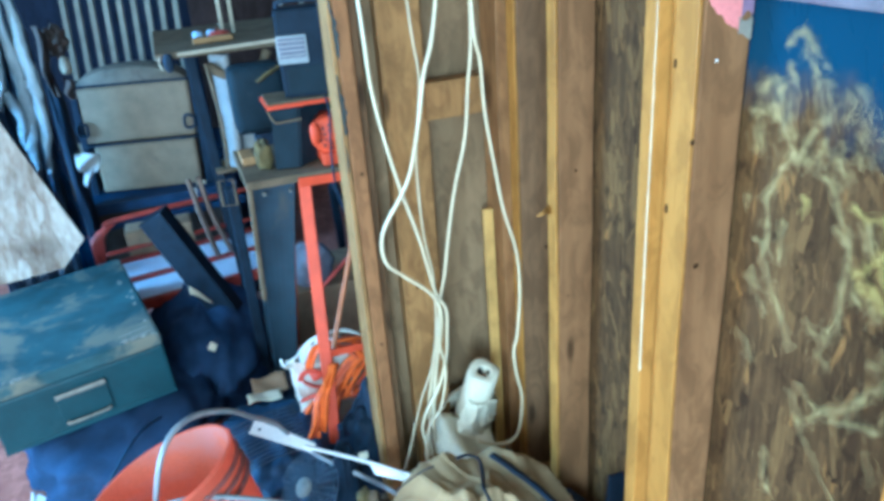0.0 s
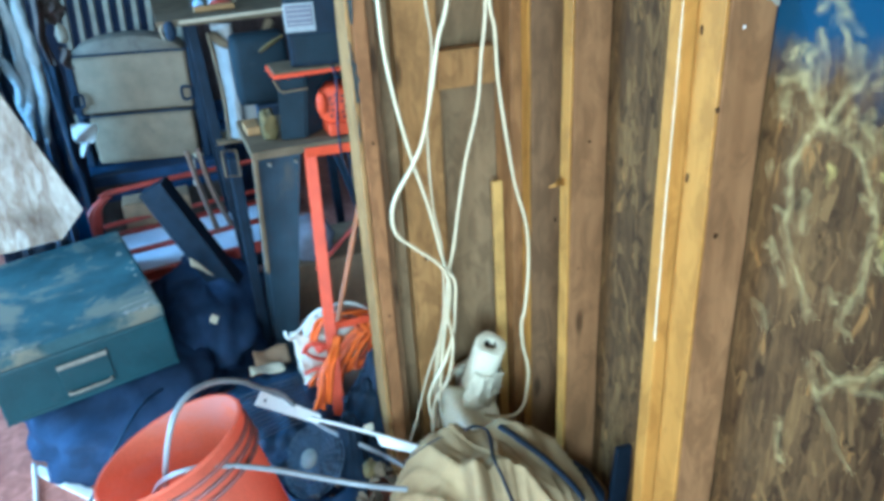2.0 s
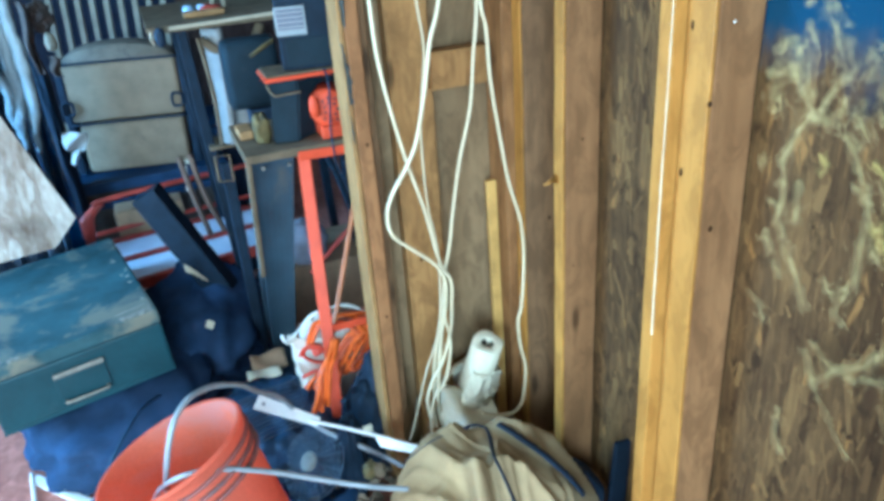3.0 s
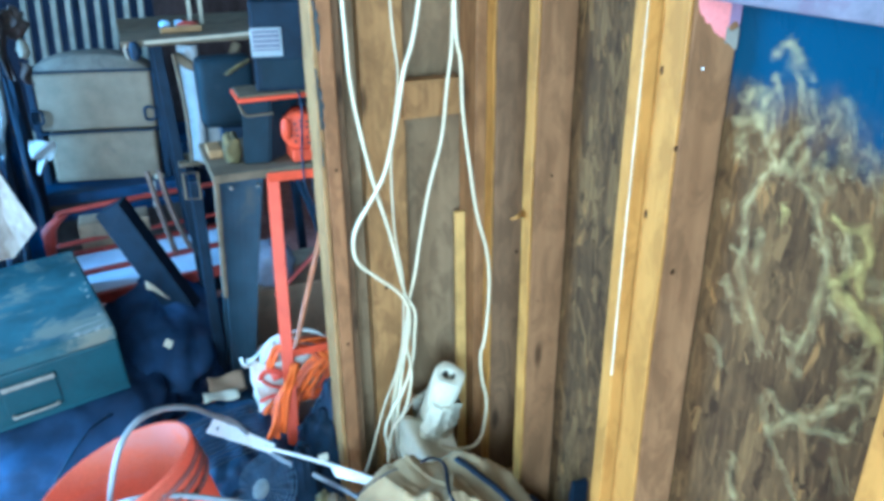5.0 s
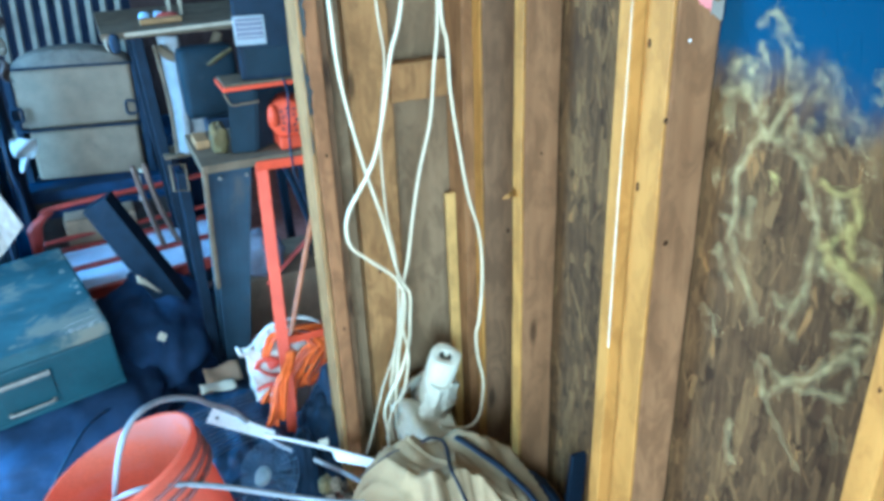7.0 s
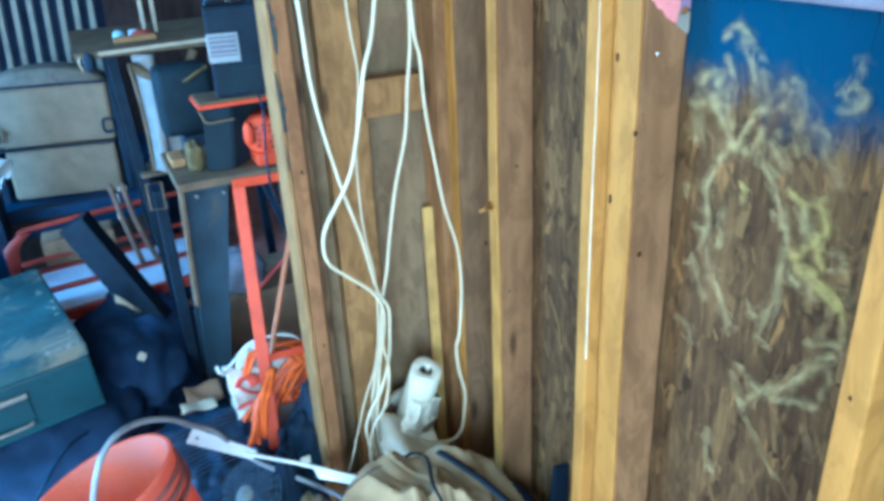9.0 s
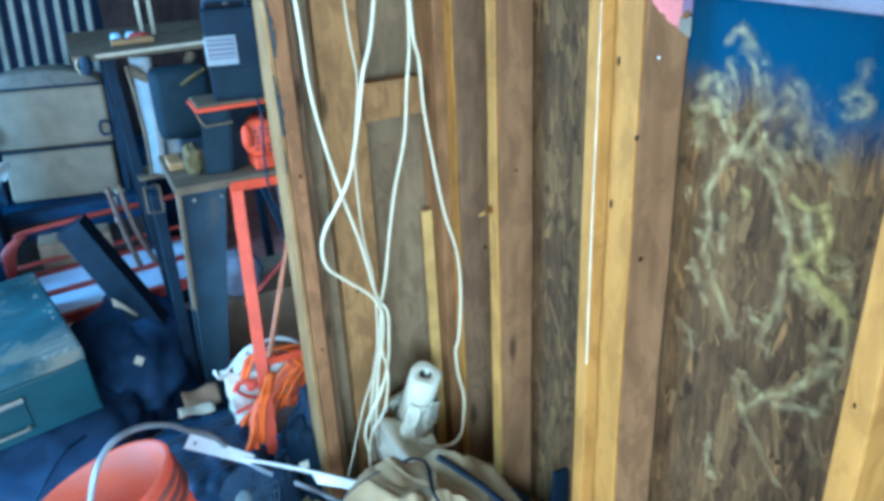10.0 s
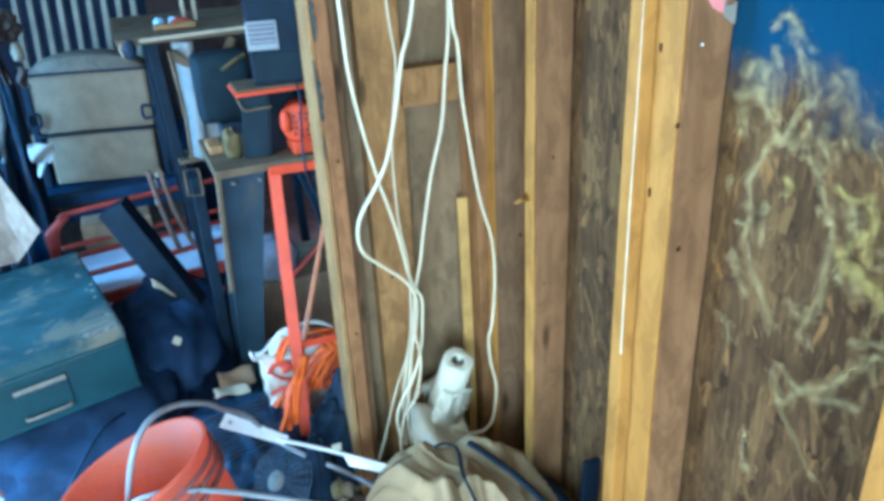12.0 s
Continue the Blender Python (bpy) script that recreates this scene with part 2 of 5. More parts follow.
CHROME = plain("dull_nickel", (0.25, 0.23, 0.19), 0.55, 0.4, vary=0.4, scale=40)
WHITE = plain("white_plastic", (0.84, 0.81, 0.74), 0.4, vary=0.1)
SLAT_PAINT = plain("dull_cream_paint", (0.225, 0.190, 0.138), 0.7, vary=0.3, gloss=0.1)
OFFWHITE = plain("cream_paint", (0.42, 0.355, 0.25), 0.6, vary=0.25, gloss=0.2)
DIRTY_WHITE = plain("grimy_white_plastic", (0.205, 0.198, 0.185), 0.5, vary=0.3, dirt=(0.12, 0.10, 0.085), dirt_at=0.62, gloss=0.2)
HOSE = plain("grey_hose", (0.30, 0.32, 0.34), 0.3, vary=0.3)
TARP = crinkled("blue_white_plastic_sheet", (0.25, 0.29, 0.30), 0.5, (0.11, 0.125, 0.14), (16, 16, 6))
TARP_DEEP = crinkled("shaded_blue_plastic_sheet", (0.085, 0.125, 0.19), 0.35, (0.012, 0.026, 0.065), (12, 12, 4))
RUST_RED = plain("worn_red_paint", (0.34, 0.042, 0.026), 0.5, vary=0.5, dirt=(0.17, 0.07, 0.045), dirt_at=0.6)
BROWN = plain("brown_cloth", (0.135, 0.100, 0.082), 0.85, vary=0.5, bumpy=0.4, gloss=0.1)
DUSTY_TOP = plain("dusty_board", (0.135, 0.100, 0.062), 0.85, vary=0.4, gloss=0.1)
WOOL = plain("fibreglass_wool", (0.68, 0.545, 0.25), 0.95, vary=0.25, scale=40, gloss=0.1)
WOOL_YELLOW = plain("yellow_fibreglass_wool", (0.80, 0.64, 0.20), 0.95, vary=0.25, scale=40, gloss=0.1)
YELLOW = plain("yellow_stick", (0.50, 0.295, 0.075), 0.5)
FLAKES = flakes("strand_flakes", [(0.052, 0.0275, 0.0102), (0.066, 0.035, 0.0135), (0.079, 0.0425, 0.0160), (0.093, 0.051, 0.0185), (0.111, 0.062, 0.022), (0.168, 0.096, 0.032)])
PURPLE = plain("purple_paint", (0.27, 0.17, 0.24), 0.6, vary=0.4, gloss=0.2)
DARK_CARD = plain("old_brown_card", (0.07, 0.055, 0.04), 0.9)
NAVY_STEEL = plain("navy_enamel_steel", (0.018, 0.040, 0.092), 0.6, vary=0.4, dirt=(0.05, 0.06, 0.080), dirt_at=0.64, gloss=0.25)
SMEAR = plain("pale_smear", (0.25, 0.215, 0.16), 0.7)
SCRAPE = plain("scraped_paint", (0.26, 0.235, 0.19), 0.7)
DRIP = plain("cream_drip", (0.70, 0.60, 0.40), 0.5)
FILM = crinkled("deep_blue_plastic_film", (0.016, 0.075, 0.22), 0.16, (0.004, 0.016, 0.060), (40, 40, 4))
CANVAS_TOP = plain("soiled_beige_canvas", (0.20, 0.165, 0.125), 0.85, vary=0.4, scale=12, dirt=(0.07, 0.06, 0.055), dirt_at=0.55, gloss=0.1)
PALE_BOARD = plain("pale_blue_white_paint", (0.70, 0.76, 0.90), 0.5, vary=0.25, scale=8, dirt=(0.36, 0.30, 0.24), dirt_at=0.68)
RUSTY_PIPE = plain("rusty_pipe", (0.22, 0.15, 0.11), 0.5, 0.5, vary=0.5)
GREY_CASE = plain("dark_grey_plastic", (0.012, 0.020, 0.028), 0.7, vary=0.35, dirt=(0.028, 0.032, 0.036), dirt_at=0.60, gloss=0.15)
SKY_PLASTIC = plain("light_blue_plastic", (0.45, 0.62, 0.85), 0.4)
STAINED_WOOD = plain("stained_wood", (0.115, 0.085, 0.032), 0.8, vary=0.5, scale=40, dirt=(0.04, 0.04, 0.03), dirt_at=0.5, gloss=0.2)
ORANGE_WORN = plain("worn_orange_paint", (0.42, 0.15, 0.05), 0.6, vary=0.5)
LAVENDER = plain("grey_lavender_cloth", (0.30, 0.30, 0.36), 0.9, bumpy=0.4)
SACK = plain("white_sack_plastic", (0.70, 0.67, 0.58), 0.5, vary=0.2)
PRINT_RED = plain("red_print", (0.68, 0.09, 0.05), 0.5)
DUSTY_METAL = plain("dusty_dark_wire", (0.075, 0.095, 0.125), 0.5, 0.2, vary=0.5)
LITTER = plain("mixed_litter", (0.20, 0.15, 0.10), 0.9, vary=0.6, scale=60)
KNOT = plain("dark_knot", (0.040, 0.020, 0.008), 0.8, gloss=0.05)
BADGE = plain("dusty_grey_badge", (0.19, 0.18, 0.145), 0.7, vary=0.4, scale=50)
STAINED_GREY = plain("dusty_grey_wood", (0.15, 0.135, 0.115), 0.8, vary=0.4, gloss=0.1)
BROWN_BOARD = wood("dark_brown_board", (0.034, 0.020, 0.017), (0.075, 0.046, 0.038), 0.7, 0.4)
DUSTY_PANEL = plain("dusty_dark_panel", (0.092, 0.076, 0.062), 0.85, vary=0.5, scale=9, gloss=0.1)
VENT = plain("dark_vent", (0.10, 0.018, 0.014), 0.7)
SCRAP = plain("white_paper", (0.56, 0.54, 0.49), 0.9, vary=0.1, gloss=0.1)
STAIN = plain("black_stain", (0.022, 0.026, 0.022), 0.6)
DIAL = plain("satin_grey_panel", (0.24, 0.255, 0.26), 0.5, vary=0.2)
DIAL_DARK = plain("violet_grey_panel", (0.10, 0.09, 0.125), 0.5, vary=0.3)
YELLOW_WORN = plain("orange_brown_wood", (0.30, 0.165, 0.055), 0.7, vary=0.4, scale=30)
ASPHALT = plain("gravel_ground", (0.16, 0.14, 0.12), 0.9)


# ---- builders ----
def part(name, bm, mat, parent=None, label="", smooth=False):
    """Links a bmesh as one mesh object, under a thing or a part where one is given."""
    bmesh.ops.recalc_face_normals(bm, faces=bm.faces)
    me = bpy.data.meshes.new(name)
    bm.to_mesh(me)
    bm.free()
    me.materials.append(mat)
    if smooth:
        me.polygons.foreach_set("use_smooth", [True] * len(me.polygons))
    ob = new(name, me)
    if parent:
        ob.parent = parent
    if label:
        ob["label"] = label
    return ob


def thing(name, label, category, at=(0, 0, 0), group=""):
    """A thing of several parts: an Empty at its base. Parts are built in its own coordinates."""
    ob = new(name)
    ob.empty_display_size = 0.05
    ob.location = at
    return tagged(ob, label, category, group)


def box(bm, x0, x1, y0, y1, z0, z1, bevel=0.003, m=None, cuts=0, rough=0.0, seed=1):
    """A box with rounded edges; cuts and rough give long timbers a slightly uneven line."""
    r = bmesh.ops.create_cube(bm, size=1.0)
    vs = r["verts"]
    for v in vs:
        v.co = Vector((x0 + (v.co.x + 0.5) * (x1 - x0), y0 + (v.co.y + 0.5) * (y1 - y0), z0 + (v.co.z + 0.5) * (z1 - z0)))
    edges = list({e for v in vs for e in v.link_edges})
    if bevel:
        g = bmesh.ops.bevel(bm, geom=edges, offset=bevel, segments=2, affect="EDGES", profile=0.6)
        vs = list({v for f in g["faces"] for v in f.verts} | {v for v in vs if v.is_valid})
    if cuts:
        span = [x1 - x0, y1 - y0, z1 - z0]
        ax = span.index(max(span))
        lo = (x0, y0, z0)[ax]
        for n in range(1, cuts):
            co, no = [0, 0, 0], [0, 0, 0]
            co[ax], no[ax] = lo + span[ax] * n / cuts, 1
            fs = {f for v in vs if v.is_valid for f in v.link_faces}
            geom = list(fs | {e for f in fs for e in f.edges} | {v for f in fs for v in f.verts})
            g = bmesh.ops.bisect_plane(bm, geom=geom, plane_co=co, plane_no=no)
            vs = list({v for v in vs if v.is_valid} | {e for e in g["geom_cut"] if isinstance(e, bmesh.types.BMVert)})
    vs = [v for v in vs if v.is_valid]
    if rough:
        for v in vs:
            v.co += rough * noise.noise_vector(v.co * 7 + Vector((seed * 3.7, seed, seed * 1.3)))
    if m is not None:
        for v in vs:
            v.co = m @ v.co
    return vs


def beam(bm, a, b, w, h, roll=0.0, bevel=0.002, cuts=0, rough=0.0, end=None):
    """A bar from a to b, w by h across; end: (w, h) scale at b."""
    a, b = Vector(a), Vector(b)
    d = b - a
    m = Matrix.Translation(a) @ d.to_track_quat("Z", "Y").to_matrix().to_4x4() @ Matrix.Rotation(radians(roll), 4, "Z")
    vs = box(bm, -w / 2, w / 2, -h / 2, h / 2, 0, d.length, bevel, None, cuts, rough)
    for v in vs:
        if end:
            k = v.co.z / d.length
            v.co.x *= 1 + (end[0] - 1) * k
            v.co.y *= 1 + (end[1] - 1) * k
        v.co = m @ v.co
    return vs


def spline(points, n=8, closed=False):
    """A smooth line through a few points."""
    p = [Vector(q) for q in points]
    out, k = [], len(p)
    for i in range(k if closed else k - 1):
        q = [p[(i + j) % k] if closed else p[min(max(i + j, 0), k - 1)] for j in (-1, 0, 1, 2)]
        for s in range(n):
            t = s / n
            out.append(0.5 * ((2 * q[1]) + (q[2] - q[0]) * t + (2 * q[0] - 5 * q[1] + 4 * q[2] - q[3]) * t * t + (3 * q[1] - q[0] - 3 * q[2] + q[3]) * t ** 3))
    if not closed:
        out.append(p[-1])
    return out


def tube(bm, points, r, segs=8, n=8, closed=False, flat=1.0, taper=None):
    """A round (or flattened) cord along a smooth line."""
    line = spline(points, n, closed)
    rings, up = [], Vector((0.3, 0.2, 0.9))
    for i, c in enumerate(line):
        a = line[i - 1] if i or closed else line[i]
        b = line[(i + 1) % len(line)] if i + 1 < len(line) or closed else line[i]
        d = (b - a).normalized()
        s = d.cross(up)
        s = s.normalized() if s.length > 1e-4 else Vector((1, 0, 0))
        up = s.cross(d).normalized()
        k = r * (taper(i / (len(line) - 1)) if taper else 1.0)
        rings.append([bm.verts.new(c + k * (math.cos(w) * s + flat * math.sin(w) * up)) for w in (2 * math.pi * j / segs for j in range(segs))])
    pairs = list(zip(rings, rings[1:])) + ([(rings[-1], rings[0])] if closed else [])
    for u, v in pairs:
        for j in range(segs):
            bm.faces.new((u[j], u[(j + 1) % segs], v[(j + 1) % segs], v[j]))
    if not closed:
        bm.faces.new(rings[0][::-1])
        bm.faces.new(rings[-1])


def lathe(bm, profile, segs=32, m=None, squash=1.0, capped=True):
    """A turned body from (radius, height) pairs."""
    rings = []
    for r, z in profile:
        rings.append([bm.verts.new(((m or Matrix()) @ Vector((r * math.cos(w), squash * r * math.sin(w), z)))) for w in (2 * math.pi * j / segs for j in range(segs))])
    for u, v in zip(rings, rings[1:]):
        for j in range(segs):
            bm.faces.new((u[j], u[(j + 1) % segs], v[(j + 1) % segs], v[j]))
    if capped and profile[0][0] > 1e-5:
        bm.faces.new(rings[0][::-1])
    if capped and profile[-1][0] > 1e-5:
        bm.faces.new(rings[-1])
    bmesh.ops.remove_doubles(bm, verts=bm.verts, dist=1e-5)


def sheet(bm, nu, nv, where, thick=0.003):
    """A bent sheet from a function of u and v in 0..1, with thickness."""
    g = [[bm.verts.new(where(i / nu, j / nv)) for j in range(nv + 1)] for i in range(nu + 1)]
    fs = [bm.faces.new((g[i][j], g[i + 1][j], g[i + 1][j + 1], g[i][j + 1])) for i in range(nu) for j in range(nv)]
    bmesh.ops.recalc_face_normals(bm, faces=fs)
    bmesh.ops.solidify(bm, geom=fs, thickness=thick)


def blob(bm, c, r, power=2.6, nu=36, nv=22, lump=0.0, freq=4.0, seed=0, flat_base=True, fold=None):
    """A stuffed, lumpy body: a rounded block with folds."""
    c, r = Vector(c), Vector(r)
    rings = []
    for j in range(nv + 1):
        th = math.pi * (j / nv) - math.pi / 2
        ring = []
        for i in range(nu):
            ph = 2 * math.pi * i / nu
            d = Vector((math.cos(th) * math.cos(ph), math.cos(th) * math.sin(ph), math.sin(th)))
            k = (abs(d.x) ** power + abs(d.y) ** power + abs(d.z) ** power) ** (-1 / power)
            q = d * k
            q *= 1 + lump * noise.noise(q * freq + Vector((seed, 2 * seed, 0))) + 0.4 * lump * noise.noise(q * freq * 2.7 + Vector((seed, 0, 0)))
            if fold:
                q = fold(q)
            ring.append(bm.verts.new(Vector((c.x + r.x * q.x, c.y + r.y * q.y, c.z + r.z * q.z))))
        rings.append(ring)
    for u, v in zip(rings, rings[1:]):
        for i in range(nu):
            bm.faces.new((u[i], u[(i + 1) % nu], v[(i + 1) % nu], v[i]))
    bmesh.ops.remove_doubles(bm, verts=bm.verts, dist=1e-5)


B = bmesh.new

# ---- the setting ----
TOP = 2.4
bm = B()
box(bm, -60, 60, -60, 60, -0.45, -0.20, 0)
tagged(part("ground", bm, ASPHALT), "bare grey gravel ground outside the shed", "ground", kind="structure")
bm = B()
box(bm, -2.75, 1.35, -2.75, 4.45, -0.20, -0.035, 0)
floor = tagged(part("floor", bm, FLOOR), "worn reddish wooden floor of the shed", "floor", kind="structure")
bm = B()
box(bm, -2.75, 1.35, -2.75, 4.45, TOP, TOP + 0.1, 0)
for n in range(9):
    box(bm, -2.6, 1.3, -2.4 + 0.8 * n, -2.36 + 0.8 * n, TOP - 0.14, TOP - 0.002, 0.003)
tagged(part("ceiling", bm, CEIL), "pale boarded ceiling with open rafters", "ceiling", kind="structure")

# east wall: strand board on open studs, 16 inches apart
WALL_X, FRONT_X = 0.811, 0.722
bm = B()
box(bm, WALL_X, WALL_X + 0.012, -2.6, 1.58, -0.035, TOP, 0)
wall_east = tagged(part("wall_east", bm, OSB), "brown strand board wall with bare studs and blue overspray", "wall", kind="structure")


def stud(parent, x0, x1, y0, y1, mat, seed, z0=0.04, z1=TOP - 0.04, name="stud", label=""):
    b = B()
    box(b, x0, x1, y0, y1, z0, z1, 0.004, None, 26, 0.0016, seed)
    return part(name, b, mat, parent, label, False)


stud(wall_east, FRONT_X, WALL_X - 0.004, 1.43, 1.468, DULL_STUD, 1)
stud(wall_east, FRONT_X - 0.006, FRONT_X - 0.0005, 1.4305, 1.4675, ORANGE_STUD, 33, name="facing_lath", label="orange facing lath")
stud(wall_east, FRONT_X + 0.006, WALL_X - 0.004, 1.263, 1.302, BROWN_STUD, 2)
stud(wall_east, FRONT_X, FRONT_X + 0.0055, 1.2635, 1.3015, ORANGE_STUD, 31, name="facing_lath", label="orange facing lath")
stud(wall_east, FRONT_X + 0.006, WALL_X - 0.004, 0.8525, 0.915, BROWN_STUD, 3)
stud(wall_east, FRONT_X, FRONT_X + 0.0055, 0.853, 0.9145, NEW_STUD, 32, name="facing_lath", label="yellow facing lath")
stud(wall_east, 0.700, 0.788, 0.917, 0.949, NEW_STUD, 4, label="fresh yellow stud with a white drip")
stud(wall_east, FRONT_X, WALL_X - 0.004, 0.425, 0.463, NEW_STUD, 5)
for n in range(7):
    stud(wall_east, FRONT_X, WALL_X - 0.004, 0.018 - 0.407 * n, 0.057 - 0.407 * n, STUD, 6 + n)
bm = B()
box(bm, FRONT_X, WALL_X, -2.6, 1.468, -0.035, 0.04, 0.004)
part("bottom_plate", bm, STUD, wall_east)
bm = B()
box(bm, 0.724, WALL_X, 0.464, 0.851, 1.300, 1.388, 0.004)
part("blocking", bm, WHITE_PINK, wall_east, "blocking painted pinkish white")


def patch(u, v):
    """Brushed paint with a rounded lower edge."""
    low = 1.290 - 0.052 * u ** 0.8 + 0.006 * noise.noise(Vector((9 * u, 1.7, 0))) + 0.003 * noise.noise(Vector((40 * u, 1.7, 0)))
    return Vector((0.731 + 0.056 * u, 0.8512, low + (1.42 - low) * v))


bm = B()
sheet(bm, 24, 8, patch, 0.0012)
part("paint_patch", bm, PINK, wall_east, "pink red paint patch")
bm = B()
sheet(bm, 8, 6, lambda u, v: Vector((0.783 + 0.022 * u, 0.8494, 1.232 + 0.005 * math.sin(4 * u + 1) + (0.024 - 0.006 * math.sin(5 * u)) * v)), 0.0008)
part("paint_smear", bm, SMEAR, wall_east, "pale paint smear")
bm = B()
sheet(bm, 8, 6, lambda u, v: Vector((0.7875 + 0.0185 * u, 0.8508, 1.258 + 0.008 * math.sin(3 * u) + 0.14 * v)), 0.0008)
part("paint_smear", bm, PURPLE, wall_east, "purple paint smear")
bm = B()
tube(bm, [(0.7000, 0.9185 + 0.0008 * math.sin(9 * z), z) for z in (0.672, 0.76, 0.9, 1.0, 1.1, 1.2, 1.3)], 0.0015, 8, 6, taper=lambda k: 1.0 - 0.65 * k)
part("paint_drip", bm, DRIP, wall_east, "white paint drip")

# north wall: a short partition that ends in a post
bm = B()
box(bm, 0.366, 0.810, 1.56, 1.572, -0.035, TOP, 0)
wall_north = tagged(part("wall_north", bm, PLY), "short partition of dull plywood on bare studs", "wall", kind="structure")
stud(wall_north, 0.360, 0.3905, 1.47, 1.559, POST_WOOD, 21, name="end_post")
stud(wall_north, 0.391, 0.412, 1.500, 1.559, DULL_STUD, 27)
stud(wall_north, 0.349, 0.3595, 1.473, 1.559, EDGE_WOOD, 24, name="edge_board", label="pale edge board with black stains")
stud(wall_north, 0.455, 0.550, 1.522, 1.559, STUD, 22)
stud(wall_north, 0.693, 0.7605, 1.4695, 1.559, RED_STUD, 23)
bm = B()
box(bm, 0.541, 0.672, 1.50, 1.54, 0.997, 1.078, 0.003)
part("blocking", bm, STUD, wall_north)
bm = B()
box(bm, 0.360, 0.735, 1.47, 1.559, -0.035, 0.038, 0.004)
part("bottom_plate", bm, STUD, wall_north)
bm = B()
beam(bm, (0.678, 1.505, 0.0), (0.678, 1.523, 0.760), 0.025, 0.012, bevel=0.002)
tagged(part("wood_lath", bm, YELLOW), "thin yellow wooden lath leaning on the partition", "lath")

def mark(parent, name, at, facing, r, mat, stretch=1.0):
    """A knot, nail head or stain: a thin disc let into the timber, a hair proud of it."""
    b = B()
    turn = Vector(facing).to_track_quat("Z", "Y").to_matrix().to_4x4()
    lathe(b, [(r * 0.2, 0.0012), (r * 0.8, 0.0010), (r, 0.0002), (r, -0.001)], 12, Matrix.Translation(at) @ Matrix.Diagonal((1, 1, stretch, 1)) @ turn)
    for v in b.verts:
        v.co += 0.25 * r * noise.noise_vector(v.co * 90) * (1 if abs(Vector(facing).x) < 0.5 else 1) - 0.25 * r * Vector(facing) * noise.noise_vector(v.co * 90).dot(Vector(facing))
    return part(name, b, mat, parent)


for at, face, r, st in (((0.722, 0.9004, 1.196), (-1, 0, 0), 0.0035, 2.2), ((0.7242, 0.8525, 1.092), (0, -1, 0), 0.0035, 1.3), ((0.7466, 0.8525, 0.8906), (0, -1, 0), 0.0045, 1.2), ((0.748, 1.263, 0.6362), (0, -1, 0), 0.004, 1.2),
                        ((0.722, 0.9018, 0.9732), (-1, 0, 0), 0.0035, 2.4), ((0.7665, 1.263, 0.9161), (0, -1, 0), 0.003, 1.0), ((0.722, 0.4473, 0.8777), (-1, 0, 0), 0.0025, 1.6), ((0.7823, 1.43, 0.6759), (0, -1, 0), 0.004, 1.4)):
    mark(wall_east, "knot", at, face, r, KNOT, st)
mark(wall_east, "nail", (0.7537, 0.8525, 1.204), (0, -1, 0), 0.0022, WHITE)
for at, r, st in (((0.7102, 1.475, 0.5736), 0.005, 2.6), ((0.7155, 1.475, 0.7773), 0.004, 1.4), ((0.7001, 1.475, 1.179), 0.003, 1.6), ((0.4919, 1.522, 0.598), 0.004, 1.2), ((0.3787, 1.47, 0.9172), 0.003, 1.4), ((0.3778, 1.47, 0.5003), 0.003, 1.2)):
    mark(wall_north, "knot", at, (0, -1, 0), r, KNOT, st)
for low, high, left, wide in ((1.005, 1.128, 0.3490, 0.012), (1.160, 1.270, 0.3530, 0.011), (0.925, 0.985, 0.3495, 0.004)):
    bm = B()
    sheet(bm, 4, 24, lambda u, v: Vector((left + 0.004 * (1 - v) + 0.003 * noise.noise(Vector((3 * v, low * 9, 0))) + wide * u * (0.25 + 0.75 * math.sin(math.pi * min(1, 0.12 + v))) * (0.8 + 0.5 * noise.noise(Vector((9 * v, low * 7, u)))), 1.4692 if left + wide * u > 0.3595 else 1.4722, low + (high - low) * v)), 0.0008)
    part("stain", bm, STAIN, wall_north, "long black stain")
bm = B()
sheet(bm, 6, 3, lambda u, v: Vector((0.722 - 0.034 * u, 1.286 - 0.006 * math.sin(3 * u) + 0.006 * v * (1 - u), 0.831 + 0.004 * math.sin(5 * u) + 0.018 * (v - 0.5) * (1 - 0.8 * u))), 0.001)
part("splinter", bm, NEW_STUD, wall_east, "loose pale splinter")

bm = B()
beam(bm, (0.775, 1.118, -0.03), (0.796, 1.118, 0.245), 0.012, 0.045, 0, 0.003)
tagged(part("plastic_wedge", bm, TAR), "narrow near-black plastic piece leaning on the wall base", "plastic piece")

# the rest of the shed
bm = B()
box(bm, -2.75, 1.35, 4.3, 4.45, -0.035, TOP, 0)
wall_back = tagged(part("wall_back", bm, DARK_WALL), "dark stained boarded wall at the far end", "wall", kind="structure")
bm = B()
box(bm, 1.2, 1.35, 1.585, 4.29, -0.035, TOP, 0)
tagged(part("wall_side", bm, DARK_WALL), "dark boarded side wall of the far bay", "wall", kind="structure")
bm = B()
box(bm, -2.75, -2.25, -2.75, -2.61, -0.035, TOP, 0)
box(bm, -0.15, 1.35, -2.75, -2.61, -0.035, TOP, 0)
box(bm, -2.25, -0.15, -2.75, -2.61, 2.3, TOP, 0)
tagged(part("wall_south", bm, CEIL), "wall of pale painted boards with an open doorway", "wall", kind="structure")
bm = B()
box(bm, -2.75, -2.6, -2.6, -2.1, -0.035, TOP, 0)
box(bm, -2.75, -2.6, 1.0, 1.6, -0.035, TOP, 0)
box(bm, -2.75, -2.6, 3.5, 4.29, -0.035, TOP, 0)
box(bm, -2.75, -2.6, 1.6, 3.5, -0.03, 0.7, 0)
